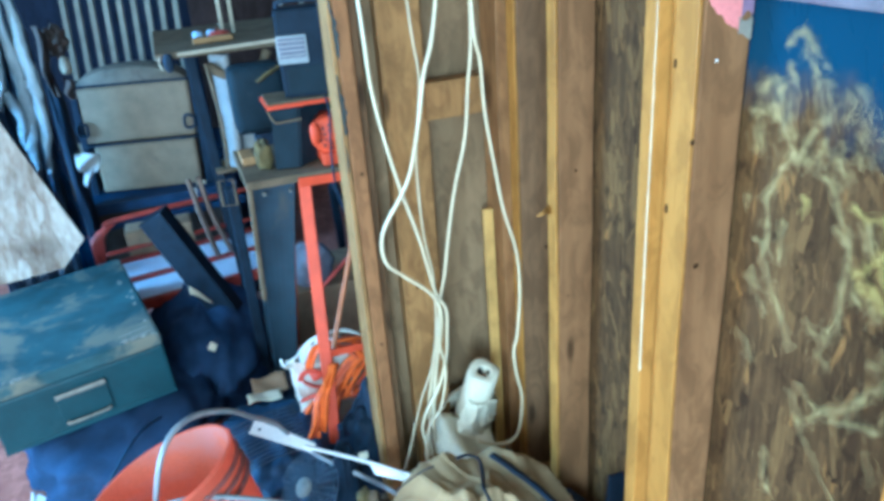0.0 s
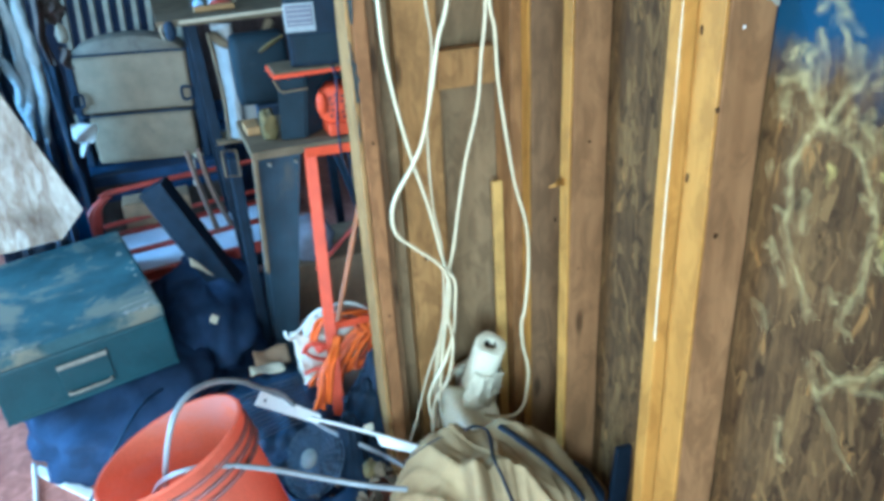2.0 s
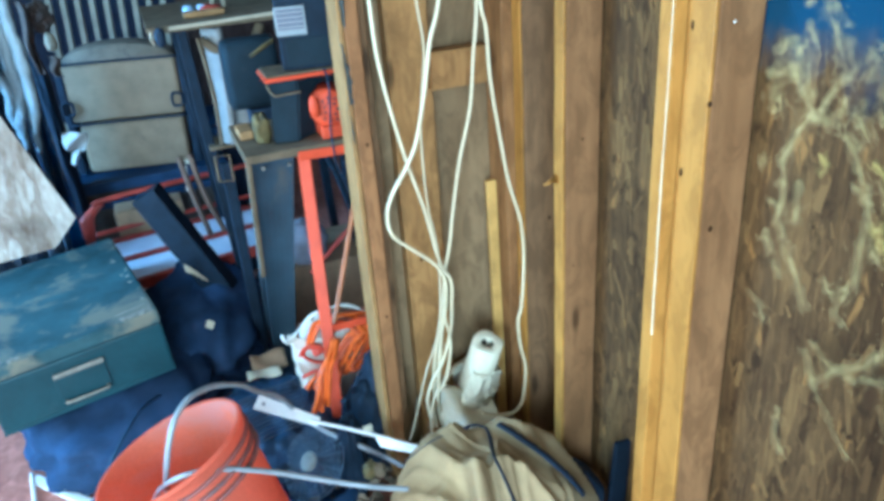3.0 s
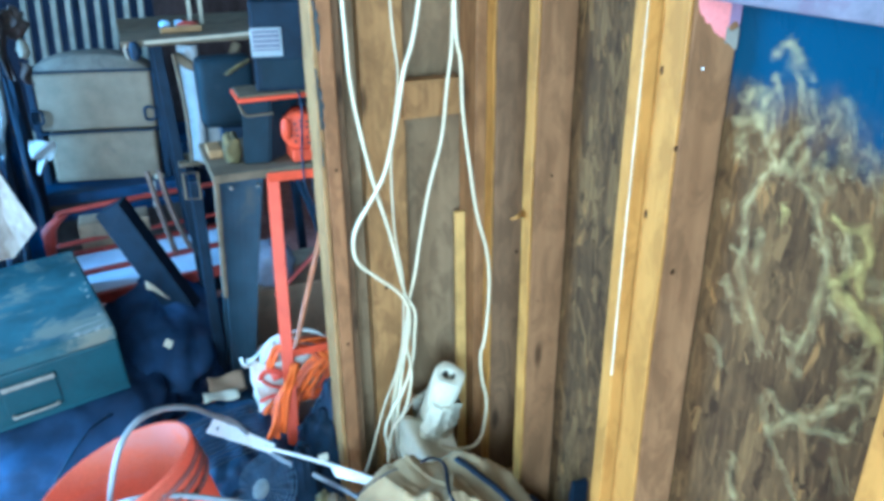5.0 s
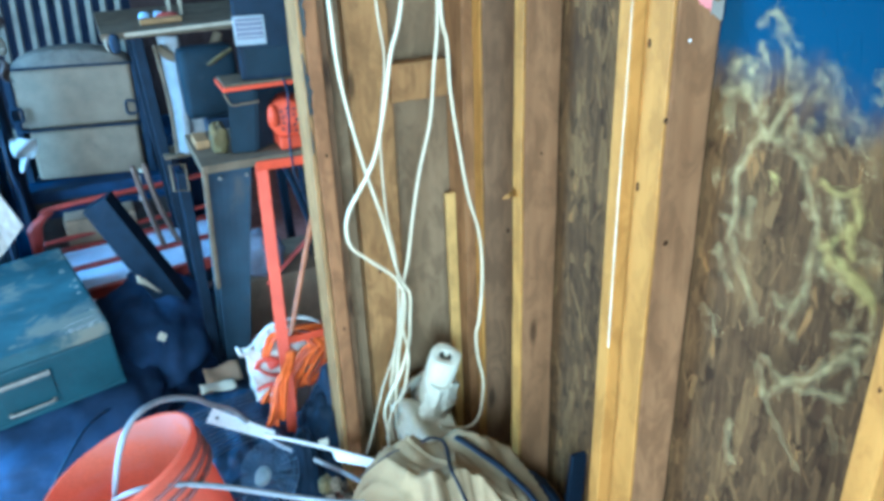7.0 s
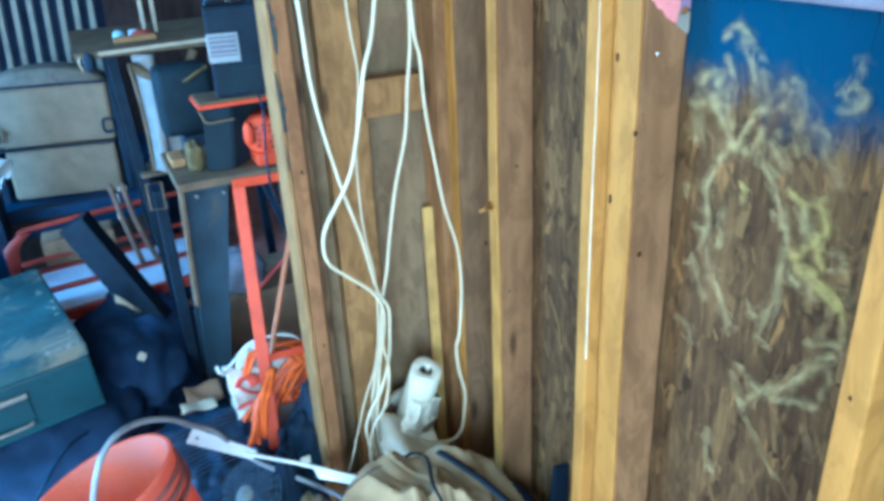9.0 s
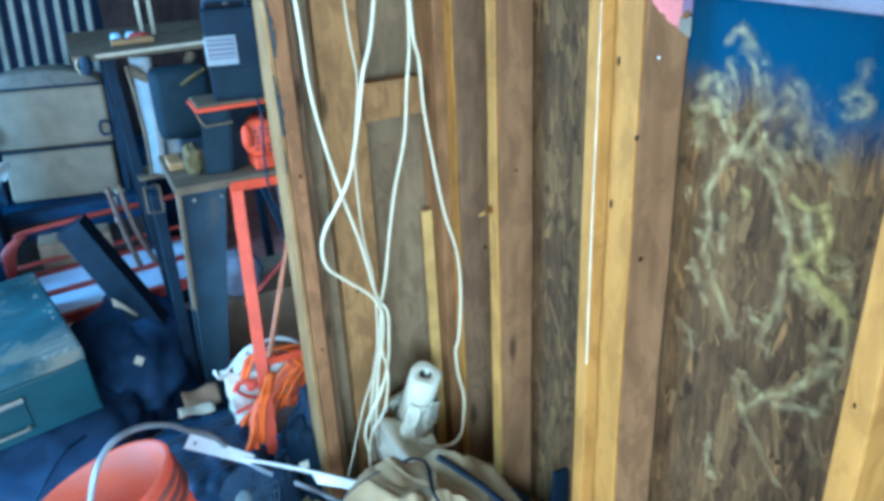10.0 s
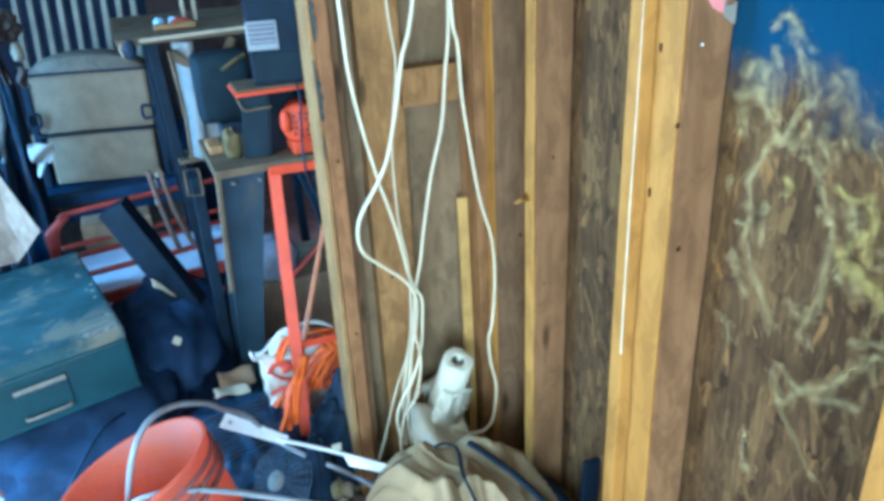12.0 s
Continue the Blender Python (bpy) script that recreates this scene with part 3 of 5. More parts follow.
box(bm, -2.75, -2.6, 1.6, 3.5, 2.0, TOP, 0)
box(bm, -2.75, -2.6, -2.1, 1.0, 2.15, TOP, 0)
tagged(part("wall_west", bm, CEIL), "pale boarded wall with a wide open doorway and a window opening", "wall", kind="structure")

# ---- cables on the partition ----
def cable(points, r, label, flat=0.7):
    b = B()
    tube(b, points, r, 8, 8, flat=flat)
    return tagged(part("cable", b, CABLE, None, "", True), label, "cable", "loose cables on the wall")


cable([(0.39, 1.45, 1.581), (0.4047, 1.44, 1.234), (0.4099, 1.44, 1.108), (0.4253, 1.44, 0.9978), (0.4515, 1.44, 0.8724), (0.4821, 1.44, 0.7552), (0.5067, 1.44, 0.6252), (0.525, 1.425, 0.578), (0.523, 1.425, 0.519), (0.515, 1.425, 0.445), (0.489, 1.425, 0.366), (0.46, 1.425, 0.32), (0.443, 1.425, 0.268), (0.45, 1.425, 0.203)],
      0.0045, "white flat electrical cable hanging slack from above")
cable([(0.6003, 1.43, 1.577), (0.5477, 1.43, 1.22), (0.5179, 1.43, 1.116), (0.5001, 1.43, 1.027), (0.474, 1.43, 0.9246), (0.4495, 1.43, 0.8729), (0.4077, 1.43, 0.8103), (0.3942, 1.43, 0.7671), (0.4015, 1.43, 0.7192), (0.443, 1.43, 0.6753), (0.4916, 1.43, 0.627), (0.513, 1.43, 0.579), (0.511, 1.43, 0.52), (0.495, 1.43, 0.448), (0.485, 1.43, 0.373), (0.477, 1.43, 0.311), (0.473, 1.43, 0.228), (0.477, 1.43, 0.175)],
      0.0045, "white electrical cable bent in a wide kink")
cable([(0.5033, 1.5, 1.576), (0.5188, 1.5, 1.216), (0.5293, 1.5, 1.092), (0.5152, 1.5, 0.9871), (0.5074, 1.5, 0.9129), (0.5072, 1.5, 0.809), (0.5112, 1.5, 0.7257), (0.5221, 1.49, 0.6229), (0.5052, 1.46, 0.4768), (0.4783, 1.45, 0.3333), (0.456, 1.44, 0.1676)],
      0.0030, "thin white cable hanging against the plywood")
cable([(0.6251, 1.45, 1.575), (0.6269, 1.44, 1.212), (0.6129, 1.44, 1.069), (0.6, 1.44, 0.9641), (0.5702, 1.44, 0.8571), (0.547, 1.44, 0.7423), (0.5332, 1.44, 0.6612), (0.5194, 1.445, 0.5929), (0.5095, 1.45, 0.5058), (0.4871, 1.45, 0.4024), (0.4709, 1.45, 0.3086), (0.4661, 1.44, 0.1673)],
      0.0041, "cream electrical cable hanging in a long curve")
cable([(0.6148, 1.42, 1.577), (0.6187, 1.41, 1.215), (0.6309, 1.41, 1.129), (0.6361, 1.41, 1.026), (0.6531, 1.41, 0.9025), (0.6704, 1.41, 0.7959), (0.6969, 1.41, 0.6945), (0.7033, 1.41, 0.5932), (0.687, 1.395, 0.486), (0.677, 1.395, 0.442), (0.681, 1.395, 0.377), (0.694, 1.395, 0.307), (0.691, 1.395, 0.249), (0.681, 1.395, 0.2), (0.657, 1.395, 0.177), (0.61, 1.395, 0.185), (0.573, 1.395, 0.206)],
      0.0041, "cream electrical cable looping down to the paper roll")

cable([(0.5153, 1.435, 0.5903), (0.497, 1.42, 0.529), (0.477, 1.42, 0.437), (0.447, 1.42, 0.36), (0.424, 1.42, 0.287), (0.402, 1.42, 0.211), (0.387, 1.42, 0.169)], 0.0026, "thin grey cable among the white ones")
cable([(0.5142, 1.432, 0.5802), (0.5022, 1.42, 0.4989), (0.5094, 1.415, 0.4163), (0.4881, 1.41, 0.3239), (0.4573, 1.41, 0.2832), (0.4422, 1.41, 0.2107), (0.4474, 1.41, 0.1373)], 0.0038, "cream cable bundled with the others")

# ---- paper towel roll ----
bottom, top = Vector((0.567, 1.508, 0.121)), Vector((0.607, 1.42, 0.391))
axis = Matrix.Translation(bottom) @ (top - bottom).to_track_quat("Z", "Y").to_matrix().to_4x4()
length = (top - bottom).length
roll_thing = thing("paper_towel_roll", "half used white paper towel roll leaning on the studs", "paper towel")
bm = B()
lathe(bm, [(0.0155, length - 0.09), (0.0155, length - 0.001), (0.017, length), (0.034, length), (0.0385, length - 0.003), (0.042, length * 0.5), (0.047, 0.0), (0.02, 0.0)], 30, axis)
for v in bm.verts:
    v.co += 0.007 * noise.noise_vector(v.co * 26)
part("roll", bm, PAPER, roll_thing, "", True)
bm = B()
lathe(bm, [(0.0, length - 0.09), (0.0150, length - 0.09), (0.0150, length - 0.004), (0.0140, length - 0.004), (0.0135, length - 0.08), (0.0, length - 0.08)], 24, axis)
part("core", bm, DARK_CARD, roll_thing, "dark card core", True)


def wrap(u, v):
    """Loose outer sheets, bunched towards the cables and creased."""
    a, low = -2.9 + 5.2 * u, 1 - v
    out = axis.to_3x3() @ Vector((math.cos(a), math.sin(a), 0))
    crease = 1 - min(1.0, 3.2 * abs(noise.noise(Vector((1.6 * a + 2.2 * v, 3.4 * v - 0.5 * a, 2.0)))))
    fine = 1 - min(1.0, 4.0 * abs(noise.noise(Vector((3.4 * a, 6.5 * v + a, 7.0)))))
    r = 0.045 + 0.040 * max(0.0, -out.x) * low ** 0.45 + 0.012 * low ** 0.7 + 0.011 * crease ** 2 + 0.005 * fine ** 2
    return axis @ Vector((r * math.cos(a), r * math.sin(a), -0.015 + v * (length * 0.86 - 0.06 * u) + 0.010 * math.sin(3 * a)))


bm = B()
sheet(bm, 72, 40, wrap, 0.0012)
part("loose_sheet", bm, PAPER, roll_thing, "loosely wrapped outer sheets", True)
bm = B()
sheet(bm, 26, 10, lambda u, v: Vector((0.474 + 0.145 * u, 1.390 + 0.085 * v - 0.03 * math.sin(3.1 * u) + 0.012 * math.sin(9 * u + 4 * v), 0.174 + 0.10 * v * (1 - 0.45 * u) + 0.012 * math.sin(5 * u + 1))), 0.0012)
part("torn_sheet", bm, PAPER, roll_thing, "crumpled loose sheet", True)

# ---- tan duffel bag ----
def drape_bag(u, v):
    """A boxy canvas body with a few stiff creases; u goes round, v from the top down."""
    ph, th = 2 * math.pi * u, math.pi / 2 * (1 - v)
    d = Vector((math.cos(th) * math.cos(ph), math.cos(th) * math.sin(ph), math.sin(th)))
    k = (abs(d.x) ** 3.2 + abs(d.y) ** 3.2 + abs(d.z) ** 3.2) ** (-1 / 3.2)
    q = d * k
    ridge = 1 - min(1.0, 2.4 * abs(noise.noise(Vector((2.1 * q.x + 0.5 * q.y, 0.9 * q.y, 0.7 * q.z + 4.0)))))
    crease = 1 - min(1.0, 5.0 * abs(noise.noise(Vector((4.2 * q.x + 0.8 * q.y, 1.1 * q.y, 0.9 * q.z + 9.0)))))
    fine = noise.noise(Vector((6 * q.x, 3 * q.y, 3 * q.z))) + 0.9 * crease ** 2
    front, over = min(1.0, max(0.0, -2.2 * q.y)), 0.0
    for top_x, low_x, wide, deep in ((-0.34, -0.56, 0.085, 0.20), (-0.66, -0.86, 0.05, 0.10), (-0.10, -0.16, 0.05, 0.08), (0.12, 0.06, 0.03, 0.03), (0.52, 0.66, 0.04, 0.03)):
        at = top_x + (low_x - top_x) * v
        over += deep * (0.55 * math.exp(-((q.x - at - 1.7 * wide) / wide) ** 2) + 0.35 * math.exp(-((q.x - at + 1.7 * wide) / wide) ** 2) - math.exp(-((q.x - at) / wide) ** 2))
    q *= 1 + 0.11 * ridge ** 2 + 0.025 * fine - 0.06 + over * front
    x = 0.242 * q.x
    slope = 0.100 * max(0.0, q.x + 0.05) ** 1.3 + 0.05 * max(0.0, -q.x - 0.25)
    return Vector((x, 0.15 * q.y, max(0.0, 0.372 * q.z - slope * q.z + 0.03 * q.y * q.z)))


bag = thing("duffel_bag", "slumped tan canvas duffel bag with dark straps", "bag", (0.505, 1.19, -0.03))
bm = B()
sheet(bm, 200, 60, drape_bag, 0.004)
bmesh.ops.remove_doubles(bm, verts=bm.verts, dist=1e-5)
body = part("body", bm, CANVAS, bag, "", True)
for pts, r in (([(-0.032, 0.075, 0.370), (-0.008, 0.080, 0.368), (0.013, 0.0717, 0.3597), (0.0132, 0.0461, 0.3579), (0.0009, 0.0096, 0.3600), (-0.0177, -0.0457, 0.3817), (-0.0139, -0.0644, 0.3635), (-0.0076, -0.0846, 0.333), (-0.0013, -0.1019, 0.300)], 0.0052),
               ([(0.045, 0.066, 0.361), (0.0632, 0.0377, 0.3529), (0.0783, 0.0186, 0.3415), (0.0996, 0.0017, 0.3231), (0.1157, -0.0138, 0.3078), (0.13, -0.0329, 0.2925), (0.1528, -0.0514, 0.2633), (0.1762, -0.071, 0.2235)], 0.0125),
               ([(-0.166, 0.1041, 0.3056), (-0.1378, 0.0776, 0.3503), (-0.1055, 0.0658, 0.3742), (-0.0862, 0.0691, 0.3742)], 0.003)):
    bm = B()
    tube(bm, [(x, y - 0.007, z + 0.007) for x, y, z in pts], r, 8, 10, flat=0.4)
    part("strap", bm, STRAP, bag, "black webbing strap", True)

bm = B()
blob(bm, (0.23, 0.04, 0.108), (0.050, 0.085, 0.075), 2.4, 30, 18, 0.12, 3, 61)
part("end_panel", bm, STRAP, bag, "dark navy end panel", True)

# ---- white plastic strip, hoses ----
strip = thing("plastic_strip", "long white plastic strip lying across the clutter", "plastic strip")
bm = B()
start, finish = Vector((0.057, 1.58, 0.293)), Vector((0.183, 1.5, 0.234))
along = (finish - start).normalized()
across = Vector((-0.30, -0.50, 0.80)).cross(along).normalized()
m = Matrix.Translation(start) @ Matrix((along, across, along.cross(across))).transposed().to_4x4()
span = (finish - start).length
box(bm, 0.0, span, -0.019, 0.019, -0.0015, 0.0015, 0.0014, m)
for v in bm.verts:
    k = max(0.0, (v.co - start).dot(along) / span - 0.55) / 0.45
    side = (v.co - start).dot(across)
    if side < 0:
        v.co -= across * side * 0.75 * k
paddle = part("paddle", bm, WHITE, strip)
bm = B()
lathe(bm, [(0.0035, -0.0022), (0.0035, 0.0022)], 12, m @ Matrix.Translation((0.020, 0, 0)))
part("hole", bm, HOLE, paddle, "dark screw hole")
bm = B()
tube(bm, [(0.166, 1.51, 0.246), (0.231, 1.47, 0.232), (0.299, 1.42, 0.22), (0.354, 1.375, 0.21), (0.399, 1.335, 0.206)], 0.0052, 8, 6, flat=0.8)
part("rib", bm, WHITE, strip, "", True)
bm = B()
rim, lip = (Vector((0.303, 1.415, 0.217)), Vector((0.408, 1.33, 0.207))), (Vector((0.31, 1.405, 0.19)), Vector((0.402, 1.322, 0.189)))
sheet(bm, 14, 6, lambda u, v: rim[0].lerp(rim[1], u).lerp(lip[0].lerp(lip[1], u), v) + Vector((0, 0.012, -0.010)) * math.sin(math.pi * v) * (0.3 + 0.7 * u), 0.002)
part("tray", bm, WHITE, strip, "", True)


def hose(points, r, label, mat=HOSE):
    b = B()
    tube(b, points, r, 10, 10)
    return tagged(part("hose", b, mat, None, "", True), label, "hose", "grey hoses")


hose([(-0.1700, 1.310, 0.290), (-0.1577, 1.28, 0.3586), (-0.1458, 1.25, 0.4231), (-0.1311, 1.24, 0.4812), (-0.1143, 1.25, 0.5213), (-0.096, 1.27, 0.5403), (-0.0704, 1.3, 0.5441), (-0.038, 1.34, 0.527), (-0.0058, 1.38, 0.497), (0.0273, 1.42, 0.4569), (0.0607, 1.46, 0.4025), (0.1081, 1.515, 0.331), (0.153, 1.555, 0.234), (0.209, 1.515, 0.188), (0.279, 1.465, 0.154), (0.347, 1.415, 0.117), (0.399, 1.36, 0.087)], 0.0058, "grey rubber hose arched out of the orange bucket")
hose([(-0.1916, 1.3, 0.3167), (-0.1667, 1.24, 0.3943), (-0.1385, 1.2, 0.4406), (-0.1055, 1.18, 0.4615), (-0.0662, 1.18, 0.4562), (-0.0179, 1.19, 0.4311), (0.0416, 1.2, 0.3919), (0.1031, 1.2, 0.354), (0.166, 1.19, 0.3221), (0.2294, 1.17, 0.3013), (0.300, 1.165, 0.27)], 0.0056, "grey rubber hose hanging over the bucket rim")
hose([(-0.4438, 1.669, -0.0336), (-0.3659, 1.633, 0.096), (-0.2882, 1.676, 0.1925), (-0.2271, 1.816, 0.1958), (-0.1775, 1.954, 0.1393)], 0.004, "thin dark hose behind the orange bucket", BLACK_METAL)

# ---- orange bucket ----
can = thing("orange_bucket", "faded orange plastic bucket tipped sideways with a dirty ribbed collar", "bucket", (-0.136, 1.300, 0.432))
lean = Vector((-0.298, 0.177, 0.938)).to_track_quat("Z", "Y").to_matrix().to_4x4()


def bucket_wall(profile, name, mat, label="", arc=False):
    """A turned plastic wall, a little out of round; arc: only the half that is not worn smooth."""
    b = B()
    lathe(b, [(0.95 * r, z) for r, z in profile], 72, lean, 1.0, False)
    for v in b.verts:
        q = lean.inverted() @ v.co
        v.co += (lean.to_3x3() @ Vector((q.x, q.y, 0))) * (0.018 * math.cos(2 * math.atan2(q.y, q.x) + 0.6) + 0.006 * noise.noise(q * 9))
    if arc:
        bmesh.ops.delete(b, geom=[f for f in b.faces if f.calc_center_median().dot(Vector((0.62, -0.78, 0))) < 0.02], context="FACES")
    return part(name, b, mat, can, label, True)


bucket_wall([(0.0, -0.437), (0.128, -0.437), (0.134, -0.430), (0.152, -0.100), (0.1535, -0.080)], "body", ORANGE_FADED)
bucket_wall([(0.1560, 0.001), (0.1540, -0.03), (0.1515, -0.07), (0.1490, -0.11), (0.140, -0.26), (0.130, -0.424), (0.0, -0.430)], "inner_wall", ORANGE_INNER, "dusty pinkish orange inside")
bucket_wall([(0.1535, -0.080), (0.156, -0.062), (0.157, -0.034), (0.1575, -0.010), (0.1620, -0.008), (0.1635, -0.002), (0.1605, 0.003), (0.1560, 0.001)], "rim", ORANGE_FADED)
for low in (-0.030, -0.052, -0.074):
    bucket_wall([(0.1545, low - 0.004), (0.1640, low - 0.003), (0.1650, low), (0.1640, low + 0.003), (0.1545, low + 0.004), (0.1545, low - 0.004)], "collar_rib", ORANGE_DIRTY, "grimy moulded rib", True)

# ---- green chest ----
chest = thing("green_chest", "dusty green steel chest with scraped paint", "chest", (-0.106, 2.050, 0.205))
chest.rotation_euler = (0, radians(-4.5), radians(11))
bm = B()
box(bm, -0.455, 0, 0, 0.66, 0, 0.157, 0.008)
body = part("body", bm, GREEN, chest)
for x0, x1, y0 in ((-0.455, 0.0, -0.003),):
    bm = B()
    box(bm, x0, x1, y0, 0.004, 0.0, 0.012, 0.002)
    part("bottom_band", bm, GREEN, body)
bm = B()
box(bm, -0.457, 0.002, -0.002, 0.662, 0.1575, 0.198, 0.009)
lid = part("lid", bm, GREEN_DUSTY, chest, "lid caked with dust")
rnd = random.Random(14)
for n in range(26):
    if n < 9:
        run, back, r = rnd.uniform(-0.10, -0.01), rnd.uniform(0.004, 0.03), rnd.uniform(0.003, 0.008)
    elif n < 17:
        run, back, r = rnd.uniform(-0.455, -0.36), rnd.uniform(0.002, 0.03), rnd.uniform(0.004, 0.010)
    else:
        run, back, r = rnd.uniform(-0.035, -0.004), rnd.uniform(0.05, 0.6), rnd.uniform(0.003, 0.008)
    mark(lid, "paint_scrape", (run, back, 0.1982), (0, 0, 1), r, SCRAPE)
for run, back, tip, far in ((-0.105, 0.012, -0.012, 0.030), (-0.10, 0.050, -0.02, 0.062), (-0.078, 0.004, -0.055, 0.014)):
    bm = B()
    sheet(bm, 20, 2, lambda u, v: Vector((run + (tip - run) * u, back + (far - back) * u + 0.004 * noise.noise(Vector((9 * u, run * 40, 0))) + (v - 0.5) * (0.0035 + 0.005 * abs(noise.noise(Vector((14 * u, back * 99, 2))))), 0.1986)), 0.0006)
    part("paint_scrape", bm, SCRAPE, lid)
bm = B()
box(bm, -0.30, -0.17, -0.006, -0.001, 0.028, 0.125, 0.002)
plate = part("handle_plate", bm, GREEN, chest)
bm = B()
tube(bm, [(-0.288, -0.006, 0.036), (-0.286, -0.018, 0.036), (-0.235, -0.020, 0.036), (-0.184, -0.018, 0.036), (-0.182, -0.006, 0.036)], 0.0048, 8, 6)
part("handle", bm, CHROME, plate, "dull metal handle", True)
bm = B()
box(bm, -0.30, -0.17, -0.013, -0.003, 0.110, 0.124, 0.004)
part("hinge", bm, CHROME, plate, "dull metal hinge")

# ---- dark soft bags under and beside the chest ----
bm = B()
blob(bm, (-0.275, 2.26, 0.080), (0.275, 0.42, 0.115), 2.7, 70, 28, 0.13, 4, 7)
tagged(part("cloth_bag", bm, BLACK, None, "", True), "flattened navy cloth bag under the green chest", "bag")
bm = B()
blob(bm, (0.0, 2.50, 0.11), (0.20, 0.36, 0.17), 2.3, 70, 36, 0.16, 3.0, 9)
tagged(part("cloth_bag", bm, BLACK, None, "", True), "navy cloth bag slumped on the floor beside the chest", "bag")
bm = B()
sheet(bm, 6, 4, lambda u, v: Vector((-0.028 + 0.060 * u, 2.33 + 0.012 * u * v, 0.375 - 0.045 * u + (0.030 - 0.028 * u) * v + 0.004 * math.sin(5 * u))), 0.002)
tagged(part("paper_scrap", bm, OFFWHITE, None, "", True), "cream paper corner sticking out over the navy bag", "paper scrap")
bm = B()
box(bm, -0.012, 0.012, -0.002, 0.002, -0.012, 0.012, 0.001, Matrix.Translation((0.010, 2.180, 0.252)) @ Matrix.Rotation(radians(40), 4, "Y") @ Matrix.Rotation(radians(-35), 4, "X"))
tagged(part("paper_scrap", bm, PAPER), "small square white paper scrap on the bag", "paper scrap")

# ---- strand board offcut and plastic sheet ----
bm = B()
corners = [(-0.321, 0.537), (-0.400, 0.452), (-0.62, 0.43), (-0.80, 0.46), (-0.80, 1.15), (-0.57, 1.18)]
lo = [bm.verts.new((x, 2.55 + 0.10 * (z - 0.45), z)) for x, z in corners]
hi = [bm.verts.new((x, 2.562 + 0.10 * (z - 0.45), z)) for x, z in corners]
bm.faces.new(lo)
bm.faces.new(hi[::-1])
for i in range(6):
    bm.faces.new((lo[i], lo[(i + 1) % 6], hi[(i + 1) % 6], hi[i]))
tagged(part("board_offcut", bm, OSB_PALE), "pale strand board offcut propped behind the chest", "board")
def drape(u, v):
    slant = u + 0.10 * v
    ridge = abs(noise.noise(Vector((5.5 * slant, 1.6 * v, 1)))) + 0.5 * abs(noise.noise(Vector((13 * slant, 4 * v, 4)))) + 0.22 * abs(noise.noise(Vector((30 * slant, 14 * v, 7))))
    return Vector((-0.66 + (0.240 + 0.055 * v) * u, 2.88 - 0.13 * ridge + 0.02 * math.sin(31 * u + 3 * v), -0.02 + (1.32 - 0.20 * u + 0.05 * math.sin(9 * u)) * v))


bm = B()
sheet(bm, 170, 90, drape, 0.002)
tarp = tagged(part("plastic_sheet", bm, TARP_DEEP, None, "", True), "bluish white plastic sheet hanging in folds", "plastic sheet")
for seed, wide, line in ((3, 0.027, [(-0.376, 1.24), (-0.373, 1.075), (-0.367, 0.972), (-0.373, 0.865), (-0.384, 0.774), (-0.398, 0.675)]),
                         (5, 0.025, [(-0.414, 1.24), (-0.408, 1.045), (-0.405, 0.968), (-0.408, 0.870), (-0.425, 0.781), (-0.427, 0.690)]),
                         (8, 0.022, [(-0.490, 1.06), (-0.454, 0.939), (-0.439, 0.875), (-0.436, 0.801), (-0.442, 0.720)]),
                         (9, 0.028, [(-0.470, 1.26), (-0.462, 1.14), (-0.458, 1.05), (-0.466, 0.980), (-0.490, 0.900)])):
    bm = B()
    tube(bm, [(x, 2.735 + 0.012 * math.sin(seed + 9 * z), z) for x, z in line], wide, 18, 10, flat=0.7, taper=lambda k: 0.75 + 0.3 * math.sin(math.pi * k) - 0.35 * max(0, k - 0.75) / 0.25)
    for v in bm.verts:
        v.co += 0.010 * noise.noise_vector(v.co * 18 + Vector((seed, 0, 0))) + 0.004 * noise.noise_vector(v.co * 60)
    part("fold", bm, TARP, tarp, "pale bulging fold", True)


def film_fold(u, v):
    ridge = abs(noise.noise(Vector((6 * u, 2.5 * v, 11)))) + 0.6 * abs(noise.noise(Vector((15 * u, 5 * v, 14))))
    left, right = -0.430 + 0.045 * v, -0.358 - 0.012 * v
    return Vector((left + (right - left) * u, 2.89 - 0.06 * ridge, -0.02 + (1.22 - 0.06 * u) * v))


bm = B()
sheet(bm, 60, 90, film_fold, 0.0015)
tagged(part("plastic_film", bm, FILM, None, "", True), "deep blue shiny plastic film bunched beside the sheet", "plastic film")
rag = thing("hanging_coat", "crumpled brown work coat hung by the slatted panel", "coat", (-0.382, 3.24, 0))
bm = B()
blob(bm, (0.052, -0.04, 1.035), (0.042, 0.04, 0.050), 2.2, 36, 20, 0.45, 2.5, 13)
part("hood", bm, BROWN, rag, "", True)
for x, z, tip in ((-0.012, 1.10, 0.84), (0.044, 0.90, 0.82)):
    bm = B()
    sheet(bm, 6, 24, lambda u, v: Vector((x + 0.026 * u + 0.012 * v + 0.006 * math.sin(7 * v), -0.075 + 0.015 * math.sin(5 * u + 6 * v), z + (tip - z) * v)), 0.006)
    part("sleeve", bm, BROWN, rag, "limp brown sleeve", True)
bm = B()
blob(bm, (0.069, -0.075, 0.948), (0.020, 0.02, 0.034), 2.0, 24, 16, 0.25, 2.5, 17)
part("cuff", bm, OFFWHITE, rag, "pale cuff", True)
bm = B()
blob(bm, (-0.004, 0.02, 0.42), (0.030, 0.05, 0.50), 2.6, 36, 30, 0.2, 3, 19)
